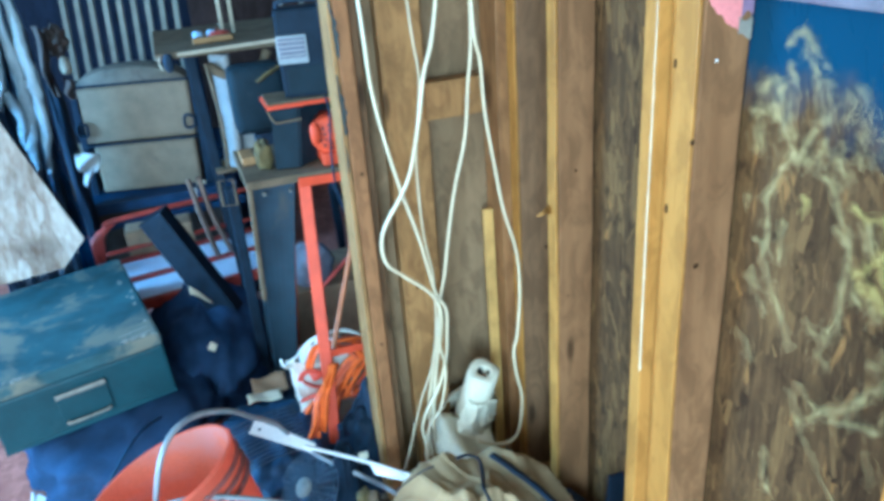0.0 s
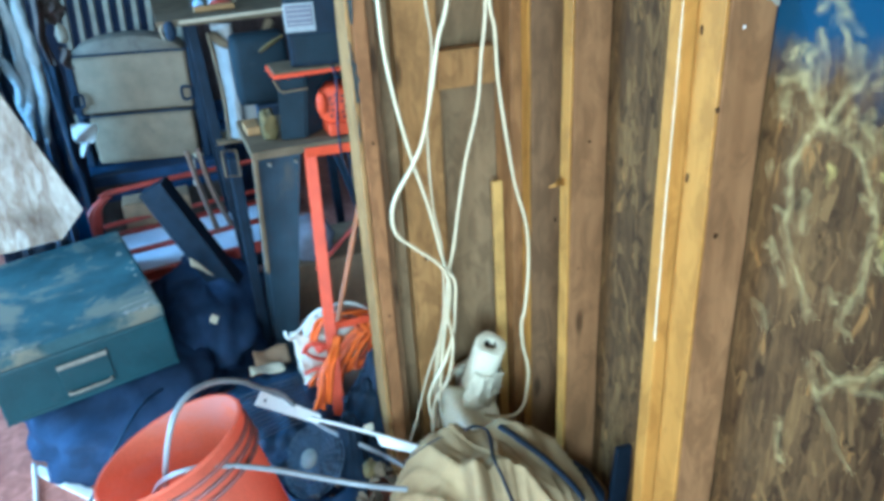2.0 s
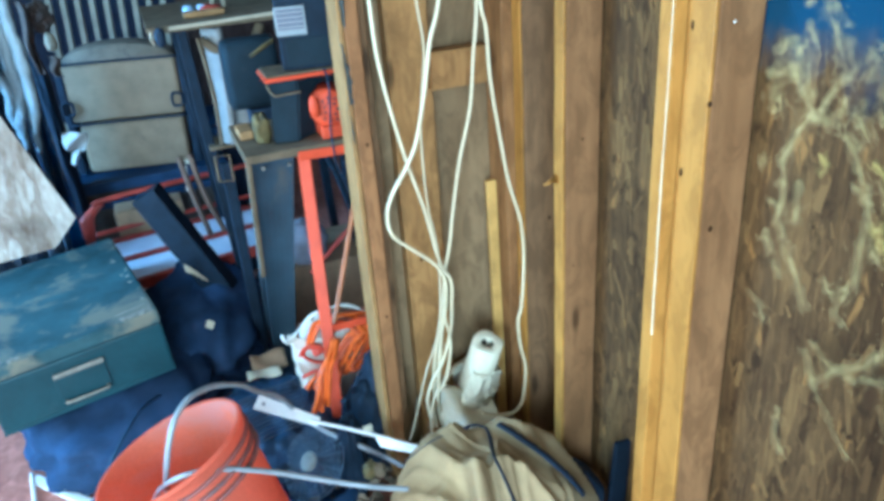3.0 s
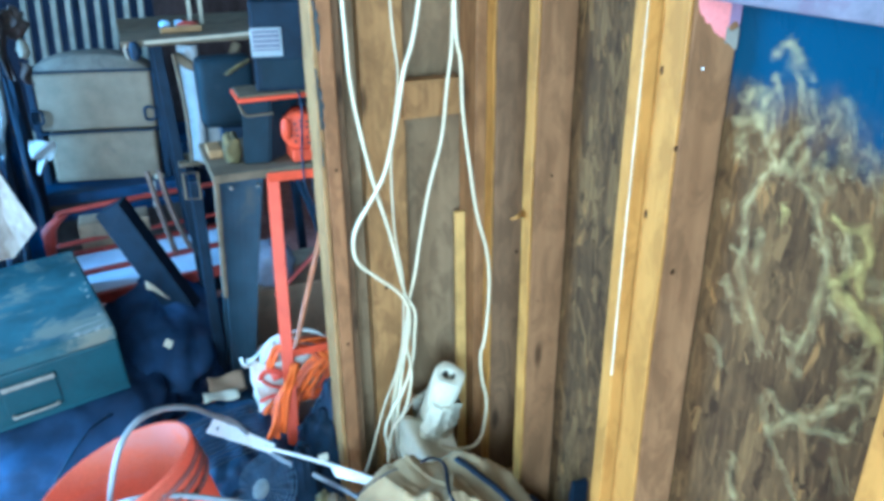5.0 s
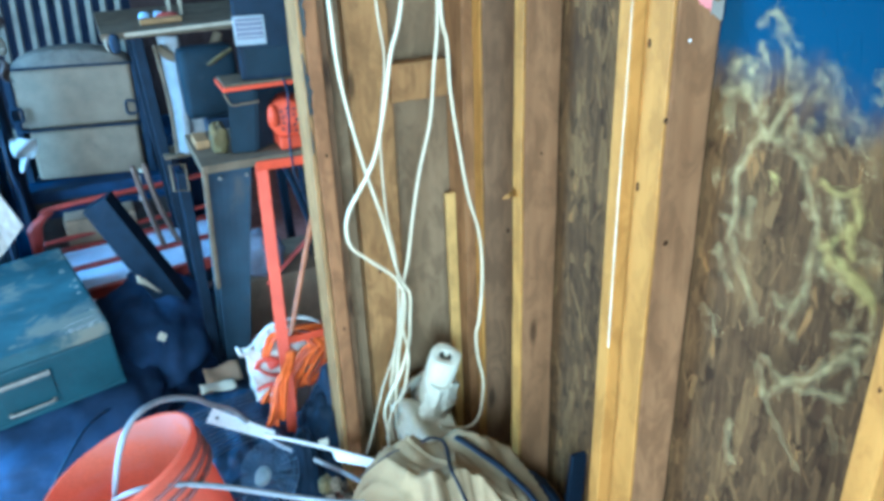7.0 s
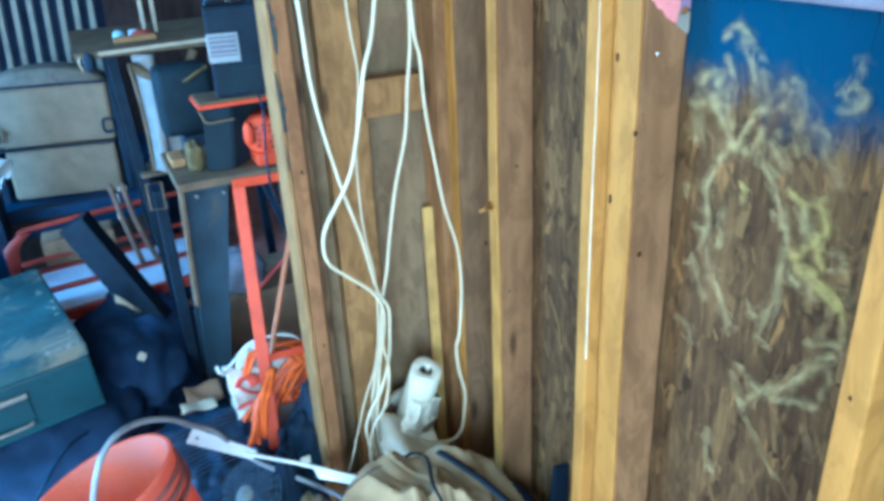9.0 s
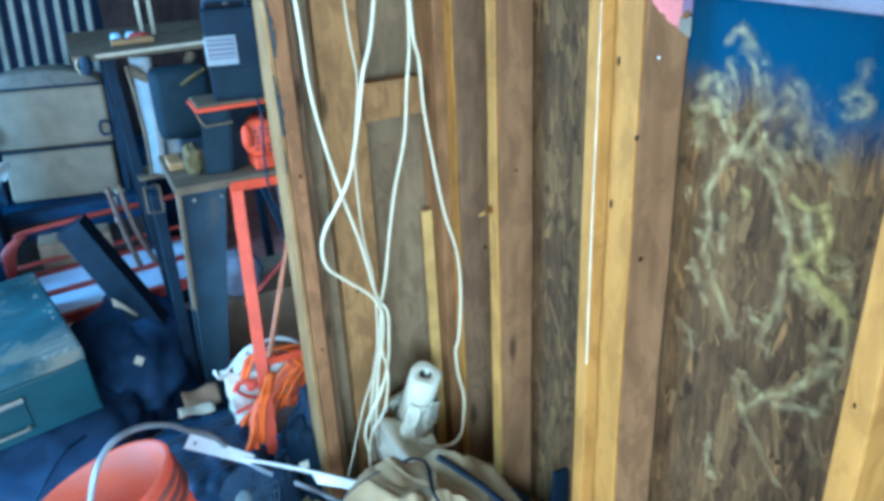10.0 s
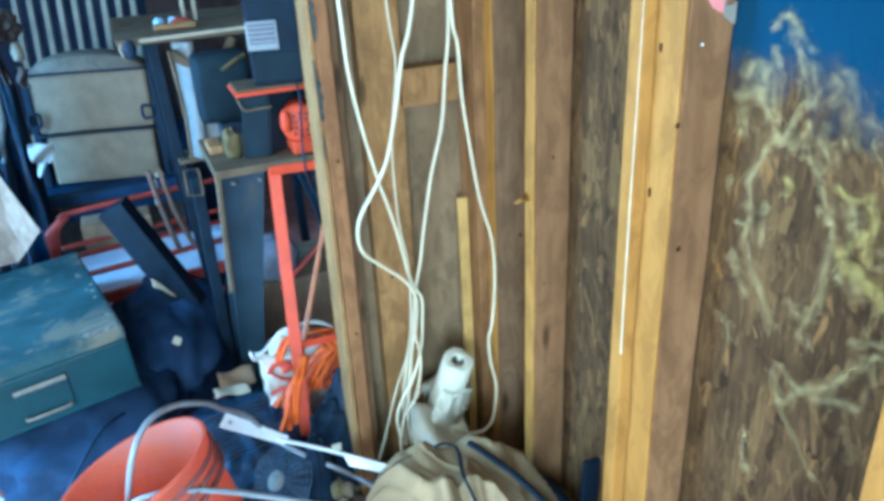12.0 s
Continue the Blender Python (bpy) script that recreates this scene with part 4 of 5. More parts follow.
part("skirt", bm, STRAP, rag, "dark hanging lower half", True)

# ---- beige case on a dark bench ----
case = thing("canvas_case", "beige canvas case with black piping standing upright", "case", (-0.132, 3.40, 0.43))
case.rotation_euler = (0, radians(1.5), radians(-8))
bm = B()
box(bm, -0.200, 0.212, 0.0, 0.16, 0.005, 0.212, 0.016)
part("lower_pocket", bm, CANVAS_GREY, case, "", True)
bm = B()
box(bm, -0.228, 0.222, 0.004, 0.16, 0.222, 0.462, 0.016)
part("body", bm, CANVAS_GREY, case, "", True)
bm = B()
lathe(bm, [(0.0, -0.075), (0.215, -0.075), (0.226, -0.06), (0.226, 0.06), (0.215, 0.075), (0.0, 0.075)], 48, Matrix.Translation((-0.003, 0.082, 0.445)) @ Matrix.Diagonal((1, 1, 0.36, 1)) @ Matrix.Rotation(radians(90), 4, "X"))
part("top", bm, CANVAS_TOP, case, "rounded dirty top", True)
for z in (0.217, 0.463):
    bm = B()
    tube(bm, [(-0.230, 0.12, z), (-0.230, 0.0, z), (-0.11, -0.004, z), (0.11, -0.004, z), (0.226, 0.0, z), (0.228, 0.12, z)], 0.0055, 6, 5)
    part("piping", bm, STRAP, case, "black piping", True)
for x in (-0.222, 0.205):
    bm = B()
    tube(bm, [(x - 0.018, -0.008, 0.262), (x + 0.016, -0.010, 0.262), (x + 0.020, -0.010, 0.285), (x + 0.016, -0.010, 0.308), (x - 0.018, -0.008, 0.308)], 0.006, 8, 5, True)
    part("ring", bm, STRAP, case, "black ring", True)
for x in (-0.245, 0.228):
    bm = B()
    box(bm, x, x + 0.028, 0.0, 0.13, 0.0, 0.46, 0.006)
    part("side_frame", bm, STRAP, case, "black side frame")
bm = B()
box(bm, 0.185, 0.225, -0.012, -0.002, -0.012, 0.02, 0.003)
part("tag", bm, PAPER, case, "small white tag")
torn = thing("torn_paper", "torn white paper scraps tucked beside the canvas case", "paper scrap")
bm = B()
sheet(bm, 12, 12, lambda u, v: Vector((-0.358 + 0.078 * u + 0.014 * math.sin(2.4 * v + 0.4) * (u - 0.6) - 0.022 * u * v * v, 3.130 + 0.010 * math.sin(6 * u + 5 * v), 0.6225 - 0.070 * v - 0.010 * u * (1 - v) - 0.012 * u * v)), 0.002)
part("scrap", bm, SCRAP, torn, "", True)
bm = B()
sheet(bm, 8, 8, lambda u, v: Vector((-0.347 + (0.042 - 0.020 * v) * u - 0.010 * v, 3.134 + 0.008 * math.sin(6 * u + 3 * v), 0.549 - 0.052 * v - 0.008 * math.sin(5 * u))), 0.002)
part("scrap", bm, SCRAP, torn, "", True)
bench = thing("low_bench", "low black steel bench under the case", "bench", (-0.15, 3.52, 0))
bm = B()
box(bm, -0.36, 0.38, -0.20, 0.22, 0.385, 0.428, 0.004)
part("top", bm, NAVY_STEEL, bench)
for x, y in ((-0.34, -0.18), (0.33, -0.18), (-0.34, 0.18), (0.33, 0.18)):
    bm = B()
    box(bm, x, x + 0.035, y, y + 0.035, -0.03, 0.384, 0.003)
    part("leg", bm, NAVY_STEEL, bench)
bm = B()
beam(bm, (-0.34, -0.21, 0.33), (0.40, -0.21, 0.355), 0.018, 0.03)
part("rail", bm, NAVY_STEEL, bench)

bm = B()
box(bm, -0.34, 0.38, -0.12, -0.10, -0.02, 0.38, 0.003)
part("back_panel", bm, DUSTY_PANEL, bench, "dusty brown panel under the top")

# ---- white slatted panel ----
slats = thing("slatted_panel", "cream painted slatted wooden panel against the wall", "slatted panel", (-0.415, 3.95, 0.55))
slats.rotation_euler = (radians(-3), radians(3), radians(-12))
bm = B()
box(bm, 0.0, 0.024, 0, 0.02, 0.0, 1.0, 0.003)
first = part("slat", bm, SLAT_PAINT, slats)
for n in range(1, 9):
    s = new("slat", first.data)
    s.parent, s.location = slats, (0.0615 * n, 0, 0)
bm = B()
box(bm, -0.05, 0.56, -0.005, 0.03, -0.06, 0.0, 0.003)
part("rail", bm, SLAT_PAINT, slats)
bm = B()
box(bm, -0.55, 0.4, 3.75, 4.15, -0.03, 0.487, 0.004)
tagged(part("dark_crate", bm, NAVY_STEEL), "dark crate under the slatted panel", "crate")

bm = B()
box(bm, 0.20, 1.10, 4.262, 4.290, -0.034, 2.10, 0.004, None, 6, 0.002, 9)
tagged(part("brown_board", bm, BROWN_BOARD), "tall dark brown board standing against the far wall", "board")

# ---- red cart with a pale slatted bed ----
cart = thing("red_cart", "worn red steel cart with pale bed boards", "cart", (-0.03, 2.86, 0))
cart.rotation_euler = (0, 0, radians(8))
for y0, y1 in ((-0.235, -0.06), (-0.005, 0.13)):
    bm = B()
    box(bm, -0.30, 0.32, y0, y1, 0.268, 0.282, 0.003)
    part("bed_board", bm, PALE_BOARD, cart, "pale bed board")
for y in (-0.255, -0.052, 0.145):
    bm = B()
    beam(bm, (-0.33, y, 0.276), (0.36, y, 0.276), 0.024, 0.036)
    part("bed_rail", bm, RUST_RED, cart)
bm = B()
tube(bm, [(0.40, 0.161, 0.458), (0.243, 0.161, 0.457), (0.05, 0.161, 0.457), (-0.10, 0.161, 0.455), (-0.222, 0.161, 0.450), (-0.250, 0.161, 0.440)], 0.0095, 10, 8)
part("top_rail", bm, RUST_RED, cart, "", True)
bm = B()
tube(bm, [(0.40, 0.155, 0.330), (0.10, 0.155, 0.328), (-0.15, 0.155, 0.327), (-0.268, 0.155, 0.325)], 0.0085, 10, 6)
part("side_rail", bm, RUST_RED, cart, "", True)
bend = lambda v: (-0.334 + 0.034 * v + 0.062 * max(0, v - 0.6) ** 1.6 / 0.23, 0.27 + 0.178 * v - 0.006 * max(0, v - 0.8) / 0.2)
bm = B()
sheet(bm, 6, 16, lambda u, v: Vector((bend(v)[0] + (0.054 - 0.026 * max(0, v - 0.6) / 0.4) * u, 0.172 - 0.012 * math.sin(math.pi * u), bend(v)[1] - 0.012 * u)), 0.006)
part("end_plate", bm, RUST_RED, cart, "bent red end plate", True)
for x, z, tall in ((0.099, 0.497, 0.040), (0.100, 0.425, 0.026)):
    bm = B()
    sheet(bm, 4, 4, lambda u, v: Vector((x - 0.011 + 0.022 * u, 0.146 + 0.004 * math.sin(4 * v), z + tall * (v - 0.5))), 0.0015)
    part("tag", bm, SCRAP, cart, "small white tag")
for x, y in ((-0.28, -0.2), (0.28, -0.2), (-0.28, 0.12), (0.28, 0.12)):
    bm = B()
    lathe(bm, [(0.0, -0.025), (0.06, -0.025), (0.075, -0.02), (0.075, 0.02), (0.06, 0.025), (0.0, 0.025)], 20, Matrix.Translation((x, y, 0.098)) @ Matrix.Rotation(radians(90), 4, "X"))
    wheel = part("wheel", bm, BLACK_PLASTIC, cart, "black rubber wheel", True)
    bm = B()
    beam(bm, (x, y, 0.10), (x, y, 0.265), 0.03, 0.03)
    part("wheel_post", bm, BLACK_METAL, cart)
for x, tilt in ((0.085, 0.03), (0.125, 0.05)):
    bm = B()
    tube(bm, [(x - 0.02, 0.0, 0.60), (x, -0.02, 0.44), (x + tilt, -0.05, 0.26)], 0.010, 10, 6)
    part("handle_bar", bm, RUSTY_PIPE, cart, "rusty pipe handle", True)
bm = B()
box(bm, -0.27, -0.02, 0.16, 0.28, 0.23, 0.34, 0.008)
tagged(part("carton", bm, CARD), "dusty brown carton on the red cart", "carton").location = (0.03, 2.83, 0.052)

# ---- leaning dark channel ----
channel = thing("steel_channel", "dark steel channel leaning over the clutter", "steel channel", (0.0, 2.45, 0))
a, b2 = Vector((-0.098, 0.05, 0.60)), Vector((0.185, -0.03, 0.02))
bm = B()
beam(bm, a, b2, 0.085, 0.085, 0, 0.004, 8, 0.0015)
part("web", bm, TAR, channel)
bm = B()
beam(bm, (0.10, -0.05, 0.16), (0.20, -0.06, 0.10), 0.03, 0.05)
part("bracket", bm, TAR, channel)

# ---- machine table with its white body ----
table = thing("saw_table", "dusty dark machine table with a pale fence rail", "machine table", (0.06, 2.50, 0))
bm = B()
box(bm, -0.05, 0.62, 0.02, 0.55, 1.085, 1.105, 0.003)
part("tabletop", bm, DUSTY_TOP, table, "dusty dark tabletop")
bm = B()
beam(bm, (0.015, 0.0, 1.100), (0.40, 0.0, 1.108), 0.010, 0.010)
part("fence_rail", bm, OFFWHITE, table, "pale fence rail")
bm = B()
blob(bm, (-0.015, 0.0, 1.078), (0.015, 0.015, 0.028), 2.5, 20, 14, 0.1, 3, 2)
knob = part("clamp", bm, BLACK_PLASTIC, table, "black clamp", True)
bm = B()
tube(bm, [(-0.035, -0.015, 1.10), (-0.042, -0.018, 1.085), (-0.035, -0.015, 1.06)], 0.0028, 8, 5)
part("clamp_lever", bm, OFFWHITE, knob, "pale lever", True)
for x in (0.05, 0.50):
    for y in (0.08, 0.50):
        bm = B()
        beam(bm, (x, y, 1.084), (x + (0.03 if x > 0.2 else 0.045), y, -0.03), 0.045, 0.03)
        part("leg", bm, TAR, table)
bm = B()
tube(bm, [(0.10, 0.03, 1.05), (0.14, 0.02, 1.02), (0.20, 0.02, 1.01), (0.26, 0.03, 1.03), (0.29, 0.05, 1.07)], 0.016, 10, 6)
part("belt_guard", bm, DUSTY_TOP, table, "dusty curved guard", True)


def pedestal(u, v):
    left = 0.100 + 0.010 * math.sin(2.6 * v)
    return Vector((left + (0.050 + 0.012 * v * v) * u, 0.03 + 0.02 * math.cos(4 * u), 0.71 + 0.37 * v))


bm = B()
sheet(bm, 12, 24, pedestal, 0.006)
part("body_shell", bm, DIRTY_WHITE, table, "grimy white body shell", True)
bm = B()
sheet(bm, 12, 6, lambda u, v: Vector((0.148 + 0.072 * u, 0.035 + 0.01 * math.cos(4 * u), 0.768 + 0.058 * v - 0.012 * u)), 0.006)
part("shell_foot", bm, DIRTY_WHITE, table, "grimy white body shell", True)
bm = B()
tube(bm, [(0.092, 0.01, 1.06), (0.100, 0.01, 0.97), (0.105, 0.01, 0.85), (0.100, 0.01, 0.72)], 0.006, 8, 8)
part("shell_edge", bm, DUSTY_TOP, table, "dusty rolled edge", True)
bm = B()
box(bm, 0.06, 0.34, 0.02, 0.14, 0.70, 0.712, 0.003)
part("shelf", bm, DUSTY_TOP, table)
grey = thing("tool_case", "dark grey plastic tool case with rounded corners", "tool case", (0.285, 2.44, 0))
bm = B()
box(bm, -0.085, 0.085, -0.03, 0.06, 0.833, 1.048, 0.025)
part("shell", bm, GREY_CASE, grey, "", True)
bm = B()
tube(bm, [(0.000, -0.034, 0.998), (0.030, -0.045, 1.018), (0.072, -0.034, 1.036)], 0.009, 8, 6, flat=0.6)
part("latch", bm, STAINED_WOOD, grey, "dull yellow latch handle")
bm = B()
box(bm, -0.03, 0.075, -0.01, 0.06, 0.7135, 0.831, 0.006)
tagged(part("plastic_jug", bm, BLACK_PLASTIC, None), "black plastic jug under the tool case", "jug").location = (0.29, 2.45, 0)
bm = B()
box(bm, 0.0, 0.125, 0.0, 0.035, 0, 0.016, 0.002, Matrix.Translation((0.125, 2.60, 1.1055)) @ Matrix.Rotation(radians(3), 4, "Z"))
tagged(part("wood_offcut", bm, YELLOW_WORN), "short orange brown wood offcut on the machine table", "offcut")
for n, (x, y) in enumerate(((0.145, 2.70), (0.190, 2.71))):
    bm = B()
    blob(bm, (0, 0, 0.013), (0.017, 0.013, 0.014), 2.6, 16, 10, 0.25, 2.0, 80 + n)
    cap = part("plastic_tub", bm, SKY_PLASTIC, None, "", True)
    cap.location = (x, y, 1.106)
    tagged(cap, "small light blue plastic tub on the machine table", "plastic tub")
for x, y, w, d, lean_x, mat, kind in ((0.225, 2.76, 0.010, 0.012, 0.003, OFFWHITE, "thin cream"), (0.262, 2.77, 0.012, 0.012, 0.004, OFFWHITE, "thin cream"), (0.435, 2.76, 0.009, 0.012, -0.004, DIRTY_WHITE, "thin grey"), (0.505, 2.76, 0.030, 0.014, 0.006, STAINED_GREY, "broad dusty")):
    bm = B()
    beam(bm, (x, y, 1.106), (x + lean_x, y, 1.62), w, d)
    tagged(part("upright_bar", bm, mat), kind + " upright bar standing on the machine table", "upright bar")
bm = B()
blob(bm, (0.215, 2.70, 1.118), (0.035, 0.02, 0.012), 2.4, 24, 12, 0.2, 3, 4)
tagged(part("hand_tool", bm, RUST_RED, None, "", True), "dark red hand tool on the machine table", "hand tool")

# ---- blue grey stand with a dusty board ----
machine = thing("steel_stand", "blue grey sheet steel stand with a dusty board top", "machine stand")


def leg_sheet(u, v):
    return Vector((0.158 + 0.021 * v + (0.066 + 0.050 * v ** 1.4) * u, 2.085 - 0.182 * v + 0.010 * math.sin(3.1 * u), -0.033 + 0.822 * v))


bm = B()
sheet(bm, 6, 12, leg_sheet, 0.004)
leg = part("leg", bm, GREY_STEEL, machine)
bm = B()
beam(bm, (0.176, 1.900, 0.788), (0.1665, 1.981, 0.420), 0.011, 0.020)
part("leg_flange", bm, DUSTY_TOP, leg, "rusty leg flange")
for x, z in ((0.211, 0.760), (0.279, 0.758)):
    bm = B()
    lathe(bm, [(0.005, -0.004), (0.005, 0.003), (0.003, 0.005)], 10, Matrix.Translation((x, 1.900, z)) @ Matrix.Rotation(radians(90), 4, "X"))
    part("bolt", bm, CHROME, leg, "bright bolt head")
bm = B()
beam(bm, (0.24, 2.14, 0.785), (0.20, 2.26, -0.033), 0.09, 0.01)
part("leg", bm, GREY_STEEL, machine)
bm = B()
box(bm, 0.166, 0.62, 1.858, 2.17, 0.790, 0.8115, 0.004, None, 10, 0.0015, 5)
part("top", bm, DUSTY_TOP, machine, "dusty board top")
bm = B()
box(bm, 0.128, 0.160, 2.20, 2.235, -0.034, 0.69, 0.004)
part("post", bm, TAR, machine)
bm = B()
tube(bm, [(0.112, 2.15, 0.735), (0.152, 2.15, 0.733), (0.152, 2.15, 0.655), (0.112, 2.15, 0.660)], 0.0035, 6, 1, True)
part("bracket", bm, DUSTY_TOP, machine, "dusty wire bracket")
bm = B()
blob(bm, (0.231, 1.955, 0.849), (0.021, 0.024, 0.038), 3.2, 26, 18, 0.25, 2.2, 21)
tagged(part("wood_block", bm, STAINED_WOOD, None, "", True), "rough olive stained wood block on the board top", "wood block")
bm = B()
box(bm, 0.176, 0.212, 2.00, 2.09, 0.812, 0.834, 0.004, None, 4, 0.002, 3)
tagged(part("wood_block", bm, YELLOW_WORN), "low orange brown wood block on the board top", "wood block")

# ---- orange stand with bench tool and radio ----
stand = thing("orange_stand", "orange red angle steel tool stand", "tool stand")
for x in (0.0, 0.40):
    for y, foot in ((1.866, 1.615), (2.16, 2.36)):
        bm = B()
        beam(bm, (0.313 + x, y, 0.800), (0.250 + x, foot, -0.034), 0.031, 0.004, bevel=0.0015)
        flange = part("leg", bm, ORANGE, stand)
        bm = B()
        beam(bm, (0.3285 + x, y + 0.016, 0.800), (0.2655 + x, foot + 0.016, -0.034), 0.004, 0.028, bevel=0.0015)
        part("leg_flange", bm, ORANGE, flange)
bm = B()
beam(bm, (0.297, 1.852, 0.791), (0.72, 1.852, 0.780), 0.024, 0.005, 90)
part("rail", bm, ORANGE, stand)
bm = B()
beam(bm, (0.285, 1.735, 0.345), (0.685, 1.735, 0.335), 0.022, 0.005, 90)
part("rail", bm, ORANGE, stand)
bm = B()
beam(bm, (0.295, 1.755, 0.31), (0.47, 1.86, 0.78), 0.014, 0.007)
part("brace", bm, ORANGE_WORN, stand, "worn orange brace")
bm = B()
beam(bm, (0.33, 2.16, 0.30), (0.60, 2.16, 0.54), 0.016, 0.008)
part("brace", bm, RUST_RED, stand, "rusty brace")

tool = thing("bench_tool", "black bench machine with orange motor and top plate", "bench machine")
bm = B()
low, high = ((0.252, 1.918), (0.316, 1.905), (0.412, 1.992), (0.300, 2.060)), ((0.263, 1.935), (0.334, 1.925), (0.420, 1.995), (0.305, 2.050))
ring = [[bm.verts.new((x, y, z)) for x, y in face] for face, z in ((low, 0.8125), (high, 0.935), (high, 0.966))]
for u, v in zip(ring, ring[1:]):
    for i in range(4):
        bm.faces.new((u[i], u[(i + 1) % 4], v[(i + 1) % 4], v[i]))
bm.faces.new(ring[0][::-1])
bm.faces.new(ring[-1])
bmesh.ops.bevel(bm, geom=bm.edges[:], offset=0.004, segments=2, affect="EDGES")
housing = part("housing", bm, GREY_CASE, tool)
bm = B()
tube(bm, [(0.258, 1.934, 0.964), (0.271, 1.922, 0.936), (0.300, 1.916, 0.936), (0.338, 1.912, 0.938)], 0.0026, 8, 4)
part("trim", bm, DUSTY_TOP, housing, "dusty trim line")
bm = B()
box(bm, 0.257, 0.50, 1.930, 2.060, 0.9665, 0.9760, 0.002)
plate = part("top_plate", bm, ORANGE, tool)
bm = B()
box(bm, 0.262, 0.50, 1.936, 2.055, 0.9765, 0.9825, 0.002)
part("board", bm, DUSTY_TOP, plate, "dusty board on the plate")
bm = B()
spin = Matrix.Translation((0.398, 1.888, 0.888)) @ Matrix.Rotation(radians(-90), 4, "X") @ Matrix.Rotation(radians(14), 4, "Y")
lathe(bm, [(0.0, -0.004), (0.040, 0.0), (0.048, 0.006), (0.050, 0.014), (0.050, 0.09), (0.03, 0.10), (0.0, 0.10)], 32, spin)
motor = part("motor", bm, ORANGE, tool, "", True)
for n in range(18):
    bm = B()
    a, far = (2 * math.pi * n / 11, 0.030) if n < 11 else (2 * math.pi * n / 7, 0.017)
    lathe(bm, [(0.0042, 0.003), (0.0042, -0.0065), (0.0, -0.0065)], 10, spin @ Matrix.Translation((0.006 + far * math.cos(a), far * math.sin(a), 0.0)))
    part("vent", bm, VENT, motor, "dark vent slot")
bm = B()
box(bm, 0.372, 0.47, 1.880, 1.97, 0.8125, 0.846, 0.006)
part("motor_foot", bm, ORANGE, tool)
bm = B()
blob(bm, (0.362, 1.885, 0.902), (0.013, 0.014, 0.030), 2.3, 20, 12, 0.05, 2, 1)
part("switch_box", bm, ORANGE, tool, "", True)
bm = B()
tube(bm, [(0.408, 1.925, 0.985), (0.402, 1.868, 0.960), (0.396, 1.862, 0.900), (0.392, 1.866, 0.845), (0.388, 1.846, 0.790), (0.392, 1.842, 0.745), (0.43, 1.85, 0.62), (0.46, 1.86, 0.50)], 0.0028, 8, 8)
part("power_cord", bm, BLACK_PLASTIC, tool, "black power cord", True)

radio = thing("radio", "black portable radio with a silver dial panel", "radio", (0.310, 1.957, 0.983))
radio.rotation_euler = (0, 0, radians(-10))
bm = B()
box(bm, 0.0, 0.165, 0.0, 0.085, 0.0, 0.22, 0.008)
part("body", bm, TAR, radio)
bm = B()
box(bm, -0.002, 0.074, -0.006, -0.001, 0.088, 0.158, 0.002)
dial = part("dial_panel", bm, DIAL, radio, "silver dial panel")
bm = B()
box(bm, 0.004, 0.068, -0.0085, -0.0065, 0.103, 0.152, 0.001)
face = part("dial_window", bm, DIAL_DARK, dial, "grey violet dial window")
for n in range(4):
    bm = B()
    box(bm, 0.006, 0.066, -0.0100, -0.009, 0.108 + 0.0115 * n, 0.1115 + 0.0115 * n, 0.0004)
    part("dial_bar", bm, DIAL, dial, "pale dial bar")
bm = B()
tube(bm, [(0.012, 0.04, 0.216), (0.014, 0.035, 0.233), (0.06, 0.035, 0.237), (0.11, 0.035, 0.233), (0.112, 0.04, 0.216)], 0.006, 8, 6)
part("carry_handle", bm, BLACK_PLASTIC, radio, "", True)
bm = B()
box(bm, 0.015, 0.13, -0.004, -0.001, 0.012, 0.080, 0.002)
part("speaker_grille", bm, GREY_CASE, radio)

# ---- things behind the orange stand ----
bm = B()
box(bm, 0.30, 0.62, 2.50, 2.80, -0.03, 0.24, 0.004)
tagged(part("carton", bm, CARD), "plain brown carton on the floor behind the stands", "carton")
bm = B()
blob(bm, (0.39, 2.56, 0.30), (0.08, 0.08, 0.085), 2.2, 36, 20, 0.2, 3, 31)
tagged(part("rag", bm, LAVENDER, None, "", True), "crumpled grey lavender rag on the carton", "rag")
for n, (p, q) in enumerate((((0.42, 2.35, 0.82), (0.62, 2.35, 0.20)), ((0.47, 2.40, 0.82), (0.70, 2.40, 0.15)))):
    bm = B()
    tube(bm, [p, ((p[0] + q[0]) / 2, p[1], (p[2] + q[2]) / 2), (q[0], q[1], -0.02)], 0.011, 8, 6)
    tagged(part("steel_tube", bm, TAR, None, "", True), "dark steel tube slanting behind the stand", "tube")

# ---- orange extension cord in a printed bag ----
sack = thing("plastic_sack", "white plastic sack with red print holding a cord", "plastic sack")
bm = B()
blob(bm, (0.304, 1.87, 0.135), (0.105, 0.045, 0.165), 2.4, 60, 36, 0.25, 3, 41)
part("sack", bm, SACK, sack, "", True)


def flap_at(u, v):
    """The printed side of the sack, narrowing to a torn point."""
    left = 0.178 + 0.020 * math.sin(2.2 * v)
    right = 0.300 - 0.030 * v - 0.075 * max(0.0, v - 0.25) ** 1.1
    z = 0.316 - 0.222 * v - (0.036 - 0.030 * v) * u
    puff = 0.014 * noise.noise(Vector((4 * u, 5 * v, 1.0))) + 0.010 * abs(noise.noise(Vector((9 * u, 7 * v, 4.0))))
    return Vector((left + (right - left) * u + 0.004 * math.sin(13 * v), 1.802 - 0.016 * math.sin(2.6 * u) - puff, z + 0.005 * math.sin(11 * u)))


